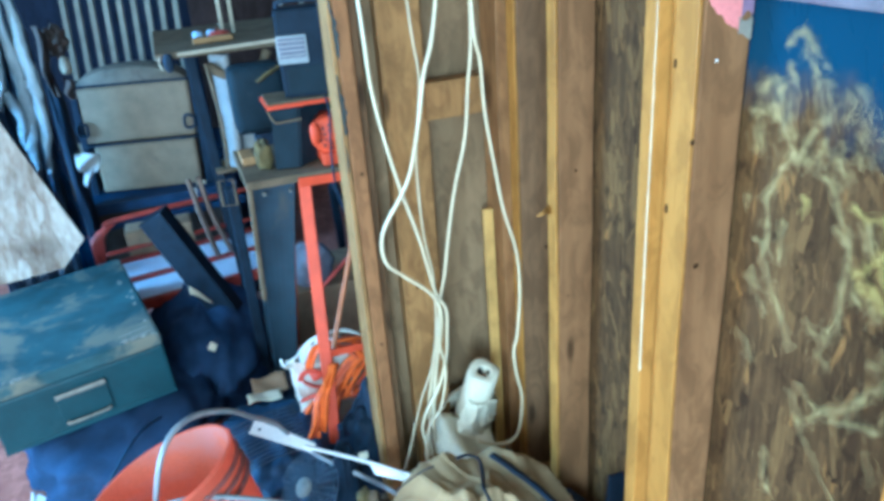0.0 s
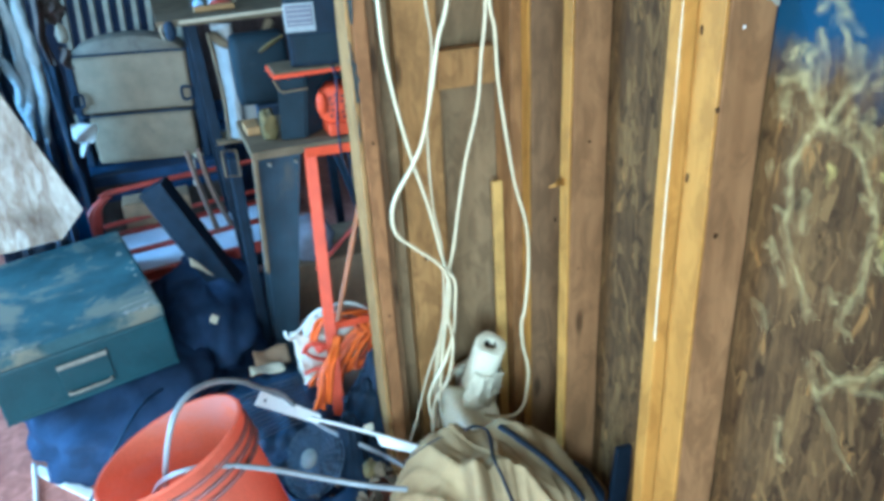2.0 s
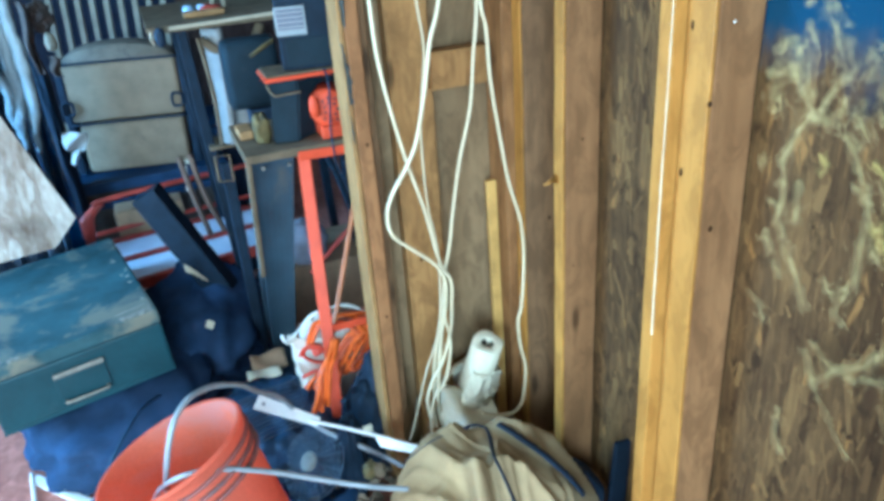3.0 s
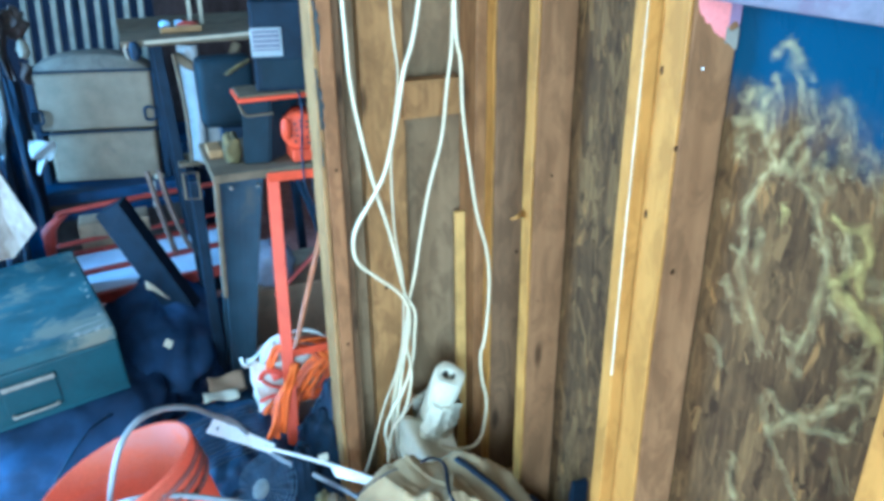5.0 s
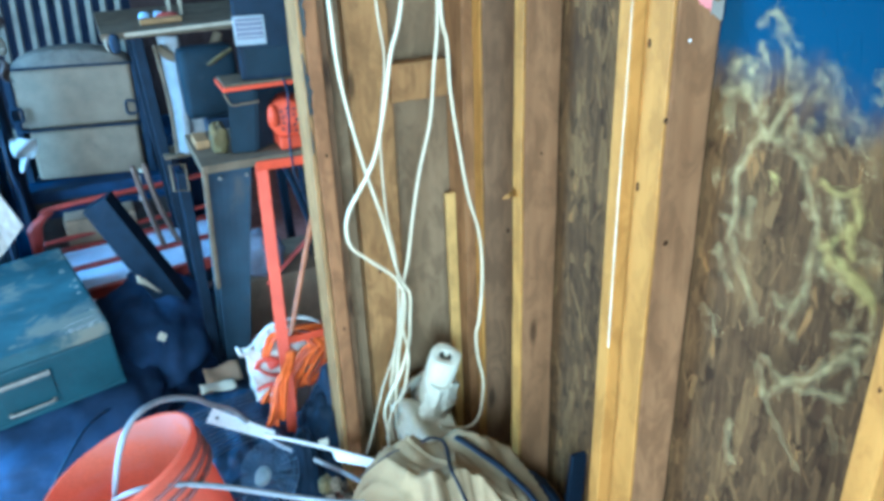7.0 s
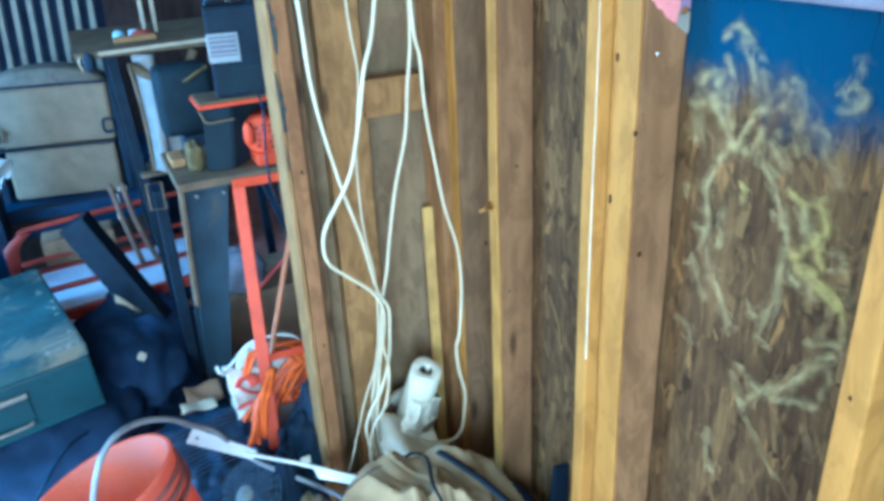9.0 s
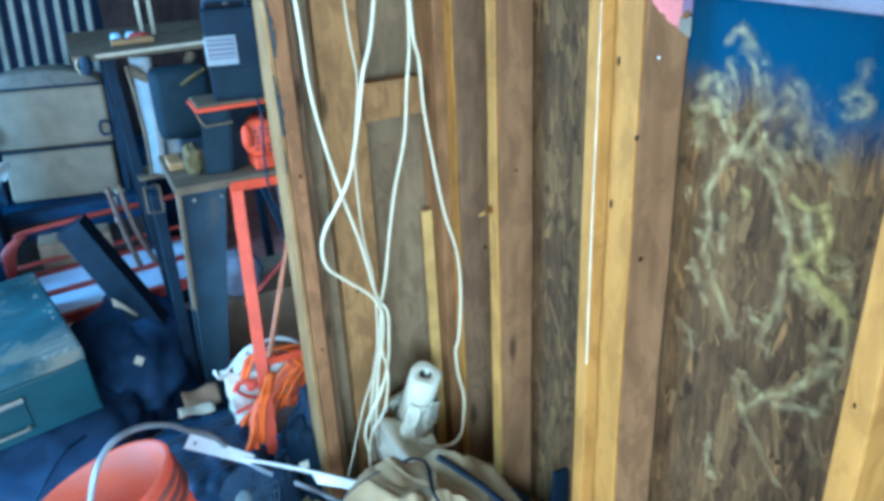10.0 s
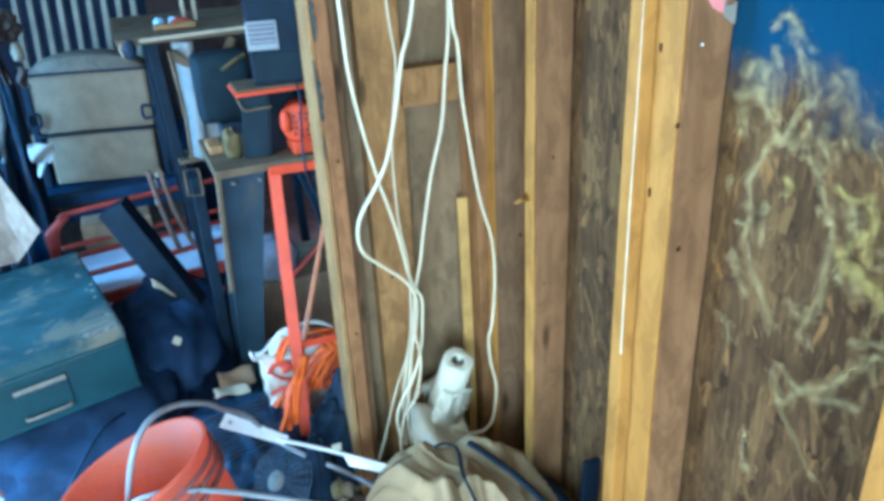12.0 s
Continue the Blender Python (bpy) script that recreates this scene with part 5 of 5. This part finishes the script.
bm = B()
sheet(bm, 16, 20, flap_at, 0.001)
flap = part("flap", bm, SACK, sack, "", True)
bm = B()
tube(bm, [(0.177, 1.8, 0.301), (0.205, 1.8, 0.316), (0.23, 1.8, 0.341), (0.263, 1.8, 0.362), (0.309, 1.8, 0.37), (0.351, 1.8, 0.366), (0.39, 1.8, 0.342), (0.417, 1.8, 0.311)], 0.0085, 8, 6, flat=0.5, taper=lambda k: 0.6 + 0.5 * math.sin(3 * k) + 0.3 * math.sin(19 * k))
part("rim", bm, SACK, sack, "", True)
for stroke in ([(0.207, 1.780, 0.259), (0.220, 1.779, 0.279), (0.245, 1.778, 0.279), (0.258, 1.778, 0.266), (0.238, 1.779, 0.259)],
               [(0.212, 1.780, 0.256), (0.230, 1.779, 0.238), (0.252, 1.778, 0.226), (0.272, 1.780, 0.220)],
               [(0.200, 1.781, 0.191), (0.220, 1.780, 0.197), (0.243, 1.780, 0.201)]):
    bm = B()
    tube(bm, [(x, y - 0.006, z) for x, y, z in stroke], 0.0130, 8, 6, flat=0.3)
    part("red_print", bm, PRINT_RED, flap, "red printed shape", True)
bm = B()
tube(bm, [(0.168, 1.79, 0.328), (0.172, 1.79, 0.306), (0.188, 1.79, 0.298), (0.204, 1.79, 0.306)], 0.007, 8, 6, flat=0.5)
part("knot", bm, SACK, sack, "knotted sack corner", True)
coil = thing("extension_cord", "bundled orange extension cord tied in long loops", "extension cord")
GUIDES = {
    "upper": [(0.234, 1.79, 0.288), (0.268, 1.79, 0.331), (0.33, 1.79, 0.333), (0.391, 1.79, 0.308), (0.411, 1.79, 0.261)],
    "loop": [(0.409, 1.79, 0.278), (0.398, 1.79, 0.222), (0.366, 1.79, 0.174), (0.332, 1.79, 0.156), (0.345, 1.79, 0.194), (0.381, 1.79, 0.25)],
    "bundle": [(0.41, 1.79, 0.293), (0.356, 1.79, 0.266), (0.308, 1.79, 0.2), (0.272, 1.79, 0.129), (0.244, 1.79, 0.066)],
    "tail": [(0.292, 1.70, 0.330), (0.262, 1.635, 0.320), (0.238, 1.615, 0.297), (0.225, 1.612, 0.243), (0.214, 1.612, 0.190)],
    "outer": [(0.327, 1.79, 0.218), (0.255, 1.79, 0.19), (0.213, 1.79, 0.14), (0.199, 1.79, 0.06)],
}
rnd = random.Random(5)
for name, count, spread in (("upper", 5, 0.012), ("loop", 4, 0.012), ("bundle", 13, 0.020), ("outer", 5, 0.012), ("tail", 9, 0.013)):
    for n in range(count):
        k = (n / (count - 1) - 0.5) * 2
        pts = []
        for i, p in enumerate(GUIDES[name]):
            fan = spread * k * (0.5 + 0.28 * i)
            pts.append(Vector(p) + Vector((fan + rnd.gauss(0, 0.004), rnd.uniform(-0.014, 0.014), (0.4 * fan if name != "upper" else fan) + rnd.gauss(0, 0.004))))
        bm = B()
        tube(bm, pts, 0.0054, 8, 6, name == "loop")
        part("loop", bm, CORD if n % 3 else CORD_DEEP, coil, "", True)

# ---- clutter on the floor by the partition ----
bm = B()
blob(bm, (0.385, 1.66, 0.15), (0.05, 0.06, 0.19), 2.2, 36, 24, 0.15, 3, 51)
tagged(part("rubber_boot", bm, BLACK_PLASTIC, None, "", True), "black rubber boot leaning on the partition post", "boot")
bm = B()
blob(bm, (0.365, 1.650, 0.115), (0.085, 0.070, 0.160), 2.3, 60, 40, 0.18, 3.0, 53)
tagged(part("folded_cloth", bm, TAR, None, "", True), "dark cloth bundle on the floor", "cloth")
bm = B()
blob(bm, (0.275, 1.555, 0.100), (0.036, 0.040, 0.140), 2.3, 40, 30, 0.18, 3.0, 57)
tagged(part("dark_rag", bm, TAR, None, "", True), "black rag bunched round the foot of the orange stand", "rag")
bm = B()
box(bm, -0.012, 0.012, -0.002, 0.002, -0.009, 0.009, 0.002, Matrix.Translation((0.322, 1.545, 0.195)) @ Matrix.Rotation(radians(-30), 4, "X"))
tagged(part("paper_scrap", bm, PAPER), "tiny white paper scrap on the dark clutter", "paper scrap")
bm = B()
sheet(bm, 12, 6, lambda u, v: Vector((0.063 + 0.097 * u, 1.90 + 0.045 * v + 0.006 * math.sin(5 * u), 0.140 + -0.002 * u + 0.001 * v * (1 - 0.75 * u) + 0.004 * math.sin(7 * u + 2 * v))), 0.002)
tagged(part("paper_sheet", bm, PAPER, None, "", True), "dirty cream folded paper lying on the clutter", "paper")
bm = B()
sheet(bm, 12, 6, lambda u, v: Vector((0.083 + 0.102 * u, 1.95 + 0.05 * v, 0.129 + -0.002 * u + 0.030 * v + 0.006 * math.sin(6 * u + 3 * v))), 0.002)
tagged(part("paper_sheet", bm, CARD, None, "", True), "brown torn card lying on the clutter", "paper")

fan = thing("fan", "dusty black fan with round wire guards lying flat", "fan", (0.165, 1.525, 0.0))
bm = B()
lathe(bm, [(0.0, -0.034), (0.10, -0.034), (0.105, 0.0), (0.095, 0.045), (0.088, 0.05), (0.08, 0.01), (0.0, 0.01)], 40)
part("shell", bm, NAVY_STEEL, fan, "", True)
tilt = Matrix.Translation((-0.008, -0.022, 0.122)) @ Matrix.Rotation(radians(24), 4, "X") @ Matrix.Rotation(radians(-38), 4, "Y")
for n in range(8):
    r = 0.026 + 0.0095 * n
    bm = B()
    tube(bm, [tilt @ Vector((r * math.cos(a), r * math.sin(a), 0.02 * (1 - (r / 0.095) ** 2))) for a in (2 * math.pi * j / 14 for j in range(14))], 0.0012, 5, 3, True)
    part("guard_ring", bm, DUSTY_METAL, fan, "", True)
for n in range(26):
    a = 2 * math.pi * n / 26
    bm = B()
    tube(bm, [tilt @ Vector((r * math.cos(a), r * math.sin(a), 0.02 * (1 - (r / 0.095) ** 2))) for r in (0.024, 0.058, 0.093)], 0.0011, 5, 4)
    part("guard_spoke", bm, DUSTY_METAL, fan, "", True)
bm = B()
lathe(bm, [(0.0, 0.024), (0.022, 0.023), (0.026, 0.018), (0.0, 0.014)], 24, tilt)
part("badge", bm, BADGE, fan, "dusty centre badge", True)
for n in range(5):
    a = 2 * math.pi * n / 5
    bm = B()
    sheet(bm, 4, 4, lambda u, v: tilt @ Vector(((0.02 + 0.06 * u) * math.cos(a + 0.7 * v), (0.02 + 0.06 * u) * math.sin(a + 0.7 * v), -0.03 + 0.02 * v)), 0.002)
    part("blade", bm, BLACK_PLASTIC, fan, "", True)
bm = B()
tube(bm, [(0, 0, 0.015), (-0.012, -0.02, 0.05), (-0.008, -0.022, 0.10)], 0.022, 12, 6)
part("foot", bm, NAVY_STEEL, fan, "", True)
for at, size, turn, mat in (((0.272, 1.385, 0.150), (0.017, 0.014, 0.022), 20, STAINED_WOOD), ((0.292, 1.375, 0.150), (0.013, 0.012, 0.018), -30, DUSTY_TOP)):
    bm = B()
    blob(bm, (0, 0, 0), size, 3.0, 24, 16, 0.3, 2.6, turn)
    chip = part("wood_chunk", bm, mat, None, "", True)
    chip.matrix_world = Matrix.Translation(at) @ Matrix.Rotation(radians(turn), 4, "Z")
    tagged(chip, "small brown broken wood chunk in the clutter", "wood chunk")
rack = thing("wire_rack", "dark wire rack standing in the clutter", "wire rack", (0.09, 1.72, 0.0))
for n in range(12):
    step = Vector((0.003, -0.005, -0.009)) * n
    bm = B()
    tube(bm, [Vector((-0.08, -0.0082, 0.2553)) + step, Vector((0.009, 0.0118, 0.2598)) + step, Vector((0.098, 0.0318, 0.2523)) + step], 0.0022, 6, 3)
    part("wire", bm, DUSTY_METAL, rack, "", True)
bm = B()
blob(bm, (0.05, 0.085, 0.06), (0.16, 0.22, 0.095), 3.0, 60, 30, 0.22, 4.5, 71)
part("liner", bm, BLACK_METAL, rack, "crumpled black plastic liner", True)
rnd = random.Random(11)
b = B()
for n in range(150):
    c = Vector((rnd.uniform(0.08, 0.44), rnd.uniform(1.36, 1.62), rnd.uniform(0.0, 0.02)))
    s = rnd.uniform(0.006, 0.02)
    box(b, -s, s, -s * rnd.uniform(0.3, 1), s * 0.5, -s * 0.3, s * rnd.uniform(0.2, 0.6), 0, Matrix.Translation(c) @ Euler((rnd.uniform(-0.6, 0.6), rnd.uniform(-0.6, 0.6), rnd.uniform(0, 6))).to_matrix().to_4x4())
tagged(part("litter", b, LITTER), "wood chips and small scraps on the floor", "litter", kind="stuff")
bm = B()
beam(bm, (-0.556, 1.965, -0.028), (-0.350, 1.725, -0.028), 0.028, 0.010, 0, 0.002)
tagged(part("metal_strip", bm, WHITE), "white painted flat strip on the floor", "metal strip")
bm = B()
tube(bm, [(-0.562, 1.985, -0.025), (-0.548, 1.88, -0.024), (-0.540, 1.80, -0.026)], 0.006, 8, 4)
tagged(part("white_stick", bm, WHITE, None, "", True), "thin white stick on the floor", "stick")

# ---- insulation remains ----
def fibres(paths, mat, label, seed):
    """Torn fibreglass felt: very fine strands, most of them combed along a line, the rest curled across it; each line has its own thickness of felt and half width."""
    rnd = random.Random(seed)
    verts, faces = [], []
    for weight, half, path in paths:
        line = spline([(0.80, y, z) for y, z in path], 12)
        reach = sum((q - p).length for p, q in zip(line, line[1:]))
        for n in range(int(weight * 1150000 * reach * half) + 16):
            k = rnd.randrange(len(line) - 1)
            along = (line[k + 1] - line[k]).normalized()
            aside = Vector((0, -along.z, along.y))
            ragged = 0.45 + 1.0 * abs(noise.noise(line[k] * 40 + Vector((seed, 0, 0))))
            stray = 1.0 if rnd.random() < 0.68 else 2.3
            at = line[k] + aside * rnd.gauss(0, 0.75 * half * ragged * stray) + along * rnd.uniform(-0.004, 0.004)
            at.x = 0.8095 - abs(rnd.gauss(0, 0.004))
            if noise.noise(at * 110 + Vector((0, seed, 3))) < -0.15 and rnd.random() < 0.6:
                continue
            combed = rnd.random() < 0.45
            turn, curl = (rnd.gauss(0, 0.30), rnd.gauss(0, 0.16)) if combed else (rnd.uniform(-1.6, 1.6), rnd.gauss(0, 0.7))
            step, r = rnd.uniform(0.0020, 0.0052) if combed else rnd.uniform(0.0012, 0.0028), rnd.uniform(0.00002, 0.00007)
            base = len(verts)
            for i in range(4):
                d = along * math.cos(turn) + aside * math.sin(turn)
                side = Vector((0, -d.z, d.y)) * r
                verts += [at + side, at - side, at - Vector((1.6 * r, 0, 0))]
                at = at + d * step + Vector((rnd.gauss(0, 0.0004), 0, 0))
                at.x = min(0.8096, at.x)
                turn += curl + rnd.gauss(0, 0.15)
            for i in range(3):
                a = base + 3 * i
                faces += [(a, a + 1, a + 4, a + 3), (a + 1, a + 2, a + 5, a + 4), (a + 2, a, a + 3, a + 5)]
    me = bpy.data.meshes.new("insulation_tuft")
    me.from_pydata(verts, [], faces)
    me.materials.append(mat)
    return tagged(new("insulation_tuft", me), label, "insulation", "insulation remains", "stuff")


fibres([(1.10, 0.0051, [(0.784, 1.227), (0.773, 1.236), (0.765, 1.246), (0.755, 1.248), (0.743, 1.241), (0.735, 1.231)]),
        (0.80, 0.0050, [(0.752, 1.235), (0.743, 1.220), (0.731, 1.208)]),
        (0.50, 0.0066, [(0.731, 1.208), (0.722, 1.191), (0.719, 1.166)]),
        (0.50, 0.0041, [(0.734, 1.231), (0.721, 1.219), (0.710, 1.213)])],
       WOOL, "small pale fibreglass tuft curling on the blue paint", 11)
fibres([(0.90, 0.0087, [(0.819, 1.156), (0.811, 1.172), (0.793, 1.181), (0.778, 1.177)]),
        (0.90, 0.0097, [(0.834, 1.137), (0.815, 1.131), (0.795, 1.145), (0.783, 1.135)]),
        (0.70, 0.0077, [(0.789, 1.178), (0.783, 1.157), (0.787, 1.136)]),
        (1.00, 0.0034, [(0.788, 1.140), (0.777, 1.128), (0.769, 1.119)]),
        (0.45, 0.0141, [(0.823, 1.116), (0.809, 1.099), (0.814, 1.077)]),
        (0.60, 0.0059, [(0.774, 1.208), (0.765, 1.192), (0.757, 1.174)]),
        (0.35, 0.0118, [(0.764, 1.169), (0.761, 1.138), (0.750, 1.113)])],
       WOOL, "pale torn fibreglass felt beside the stud", 12)
fibres([(0.90, 0.0051, [(0.772, 1.120), (0.756, 1.104), (0.745, 1.087)]),
        (0.90, 0.0057, [(0.698, 1.153), (0.713, 1.138), (0.723, 1.121), (0.731, 1.101), (0.742, 1.083)]),
        (0.80, 0.0093, [(0.742, 1.083), (0.727, 1.090), (0.716, 1.085)]),
        (1.10, 0.0059, [(0.747, 1.097), (0.757, 1.078), (0.766, 1.060), (0.775, 1.038), (0.783, 1.023), (0.788, 1.010)]),
        (0.60, 0.0049, [(0.699, 1.125), (0.693, 1.110), (0.676, 1.108)]),
        (0.80, 0.0040, [(0.651, 1.119), (0.644, 1.115), (0.639, 1.108)]),
        (0.45, 0.0099, [(0.693, 1.077), (0.705, 1.089), (0.700, 1.110)])],
       WOOL, "crossed pale fibreglass wisps stuck to the board", 13)
fibres([(0.32, 0.0130, [(0.711, 1.200), (0.699, 1.174), (0.696, 1.145)]),
        (0.35, 0.0112, [(0.680, 1.186), (0.663, 1.174), (0.664, 1.152)]),
        (0.38, 0.0110, [(0.658, 1.201), (0.643, 1.178), (0.634, 1.148)]),
        (0.35, 0.0096, [(0.652, 1.146), (0.638, 1.135), (0.624, 1.111)]),
        (0.30, 0.0141, [(0.621, 1.148), (0.604, 1.142), (0.588, 1.121)]),
        (0.28, 0.0145, [(0.668, 1.129), (0.670, 1.099), (0.649, 1.082)]),
        (0.30, 0.0109, [(0.606, 1.117), (0.587, 1.104), (0.571, 1.084)])],
       WOOL, "thin grey fibreglass film over the upper board", 14)
fibres([(0.50, 0.0080, [(0.784, 1.009), (0.783, 0.986), (0.777, 0.969), (0.779, 0.945)]),
        (0.42, 0.0090, [(0.779, 0.945), (0.780, 0.918), (0.765, 0.896), (0.750, 0.872), (0.738, 0.856)]),
        (0.40, 0.0082, [(0.738, 0.856), (0.725, 0.834), (0.709, 0.808)]),
        (0.35, 0.0073, [(0.829, 1.011), (0.824, 0.993)]),
        (0.40, 0.0105, [(0.748, 0.994), (0.751, 0.962), (0.750, 0.931)]),
        (0.90, 0.0023, [(0.803, 0.946), (0.783, 0.946)]),
        (0.80, 0.0023, [(0.816, 0.878), (0.799, 0.882)]),
        (0.35, 0.0065, [(0.803, 0.899), (0.787, 0.867), (0.765, 0.838)])],
       WOOL, "long pale fibreglass streak down the board", 15)
fibres([(0.60, 0.0066, [(0.695, 1.078), (0.678, 1.066), (0.664, 1.047), (0.653, 1.027), (0.642, 1.010)]),
        (0.80, 0.0049, [(0.642, 1.010), (0.635, 0.996), (0.634, 0.969), (0.635, 0.944)]),
        (0.65, 0.0075, [(0.635, 0.944), (0.635, 0.918), (0.637, 0.889), (0.646, 0.857)]),
        (0.80, 0.0033, [(0.666, 1.017), (0.656, 1.010), (0.643, 1.000)]),
        (0.30, 0.0098, [(0.664, 1.062), (0.665, 1.085), (0.672, 1.099)]),
        (0.35, 0.0106, [(0.685, 0.869), (0.671, 0.850), (0.648, 0.867)]),
        (0.35, 0.0079, [(0.648, 0.857), (0.657, 0.826), (0.640, 0.816)])],
       WOOL, "pale fibreglass strand hanging down the board", 16)
fibres([(1.00, 0.0049, [(0.645, 1.051), (0.637, 1.051), (0.627, 1.045), (0.614, 1.043), (0.600, 1.048), (0.591, 1.056)]),
        (1.10, 0.0055, [(0.593, 1.048), (0.582, 1.032), (0.576, 1.019), (0.587, 1.004), (0.602, 0.989), (0.612, 0.973), (0.622, 0.965)]),
        (1.00, 0.0064, [(0.590, 1.011), (0.585, 0.988), (0.576, 0.970)]),
        (1.20, 0.0099, [(0.616, 0.955), (0.598, 0.955), (0.583, 0.949), (0.570, 0.938)]),
        (1.30, 0.0049, [(0.575, 0.946), (0.558, 0.945), (0.548, 0.938), (0.538, 0.926), (0.532, 0.913)]),
        (1.00, 0.0065, [(0.570, 0.938), (0.557, 0.932), (0.544, 0.925)]),
        (1.10, 0.0043, [(0.727, 1.038), (0.715, 1.034), (0.716, 1.018)])],
       WOOL_YELLOW, "yellow torn fibreglass tuft stuck to the board", 17)
fibres([(1.00, 0.0113, [(0.618, 1.039), (0.612, 1.019), (0.604, 1.004)]),
        (0.60, 0.0064, [(0.573, 0.993), (0.556, 0.993), (0.545, 0.986), (0.540, 0.971)]),
        (0.70, 0.0056, [(0.566, 0.964), (0.557, 0.973), (0.545, 0.978)]),
        (0.70, 0.0090, [(0.590, 0.945), (0.592, 0.928), (0.579, 0.926)]),
        (0.40, 0.0079, [(0.540, 0.971), (0.538, 0.955), (0.530, 0.935)]),
        (0.50, 0.0083, [(0.617, 0.960), (0.620, 0.942), (0.610, 0.929)]),
        (0.40, 0.0081, [(0.551, 0.923), (0.555, 0.898), (0.558, 0.874)])],
       WOOL, "pale fibreglass felt amid the yellow tuft", 18)
fibres([(0.90, 0.0040, [(0.532, 0.913), (0.529, 0.895), (0.529, 0.878), (0.529, 0.856)]),
        (1.00, 0.0042, [(0.581, 0.858), (0.568, 0.858), (0.549, 0.870), (0.533, 0.874)]),
        (1.00, 0.0091, [(0.537, 0.862), (0.546, 0.843), (0.564, 0.823), (0.577, 0.801)]),
        (0.90, 0.0087, [(0.577, 0.801), (0.592, 0.779), (0.617, 0.758), (0.635, 0.743)]),
        (0.70, 0.0073, [(0.635, 0.743), (0.647, 0.724), (0.664, 0.702)]),
        (0.80, 0.0050, [(0.542, 0.837), (0.536, 0.819), (0.540, 0.793), (0.547, 0.770)]),
        (0.75, 0.0073, [(0.624, 0.739), (0.596, 0.750), (0.570, 0.763), (0.551, 0.766)]),
        (0.60, 0.0046, [(0.686, 0.761), (0.669, 0.751), (0.655, 0.741), (0.639, 0.740)])],
       WOOL, "grey torn fibreglass wisps curling along the stud", 19)
fibres([(0.60, 0.0028, [(0.679, 0.701), (0.665, 0.685), (0.649, 0.671), (0.638, 0.660)]),
        (0.50, 0.0028, [(0.638, 0.660), (0.613, 0.633), (0.593, 0.617)]),
        (0.30, 0.0093, [(0.696, 0.745), (0.683, 0.720), (0.670, 0.699)]),
        (0.30, 0.0089, [(0.561, 0.732), (0.549, 0.712), (0.537, 0.691)]),
        (0.30, 0.0078, [(0.824, 0.778), (0.794, 0.773), (0.785, 0.746)]),
        (0.30, 0.0100, [(0.726, 0.612), (0.725, 0.561), (0.712, 0.534)])],
       WOOL, "faint fibreglass threads low on the board", 20)
fibres([(0.90, 0.0068, [(0.593, 1.187), (0.585, 1.194), (0.578, 1.203), (0.569, 1.200), (0.559, 1.193)]),
        (0.80, 0.0066, [(0.559, 1.193), (0.556, 1.184), (0.565, 1.180), (0.577, 1.173), (0.587, 1.170)]),
        (0.70, 0.0060, [(0.585, 1.190), (0.572, 1.185), (0.566, 1.177)]),
        (0.45, 0.0059, [(0.576, 1.239), (0.571, 1.229), (0.569, 1.216)])],
       WOOL, "round pale fibreglass tuft stuck to the blue paint", 21)

# ---- flakes of the strand board, the ones that stand out of the wall ----
rnd = random.Random(21)
verts, faces = [], []
for n in range(1700):
    y, z = rnd.uniform(-0.1, 1.43), rnd.uniform(0.0, 1.44)
    ln, wd, a = rnd.uniform(0.010, 0.040), rnd.choice((0.0018, 0.003, 0.0045, 0.007)) * rnd.uniform(0.7, 1.2), rnd.gauss(0.12, 0.32)
    x = WALL_X - rnd.uniform(0.0003, 0.0010)
    ca, sa = math.cos(a), math.sin(a)
    base = len(verts)
    shape = [(-wd, -ln * 0.95), (wd * 0.2, -ln), (wd, -ln * 0.9), (wd * 0.9, ln * 0.9), (wd * 0.1, ln), (-wd * 0.8, ln * 0.85)]
    for dx in (0.0, 0.0014):
        for p, q in shape:
            p, q = p * rnd.uniform(0.8, 1.2), q * rnd.uniform(0.85, 1.1)
            verts.append((x + dx, y + p * ca + q * sa, z - p * sa + q * ca))
    faces.append([base + i for i in range(6)])
    faces += [[base + i, base + (i + 1) % 6, base + 6 + (i + 1) % 6, base + 6 + i] for i in range(6)]
me = bpy.data.meshes.new("strands")
me.from_pydata(verts, [], faces)
me.materials.append(FLAKES)
strands = new("strands", me)
strands.parent = wall_east
tagged(strands, kind="stuff")


# ---- the loose heap as a whole: soft and leaning things tip a little, standing ones only shift with it ----
HEAP = pose(-0.0338, -0.0521, 0.0514, -2.173, 1.388, -0.406)
AS_BUILT = ("cable", "insulation_tuft", "wood_lath", "plastic_wedge", "hose", "plastic_strip", "paper_towel_roll", "hanging_coat", "plastic_sack", "extension_cord", "orange_bucket", "steel_stand", "wood_block", "orange_stand", "bench_tool", "radio", "metal_strip", "white_stick", "plastic_film", "plastic_sheet", "fan", "wood_chunk", "brown_board", "torn_paper", "paper_sheet")
TIPPED = ("green_chest", "board_offcut", "steel_channel")
bpy.context.view_layer.update()
for ob in [o for o in scene.objects if o.parent is None and o.type in ("MESH", "EMPTY")]:
    name = ob.name.split(".")[0]
    if ob.get("kind") == "structure" or name in AS_BUILT:
        continue
    if name in TIPPED:
        ob.matrix_world = HEAP @ ob.matrix_world
    else:
        spots = [o.matrix_world @ Vector(c) for o in [ob, *ob.children_recursive] if o.type == "MESH" for c in o.bound_box]
        mid = sum(spots, Vector()) / len(spots)
        ob.matrix_world = Matrix.Translation(HEAP @ mid - mid) @ ob.matrix_world
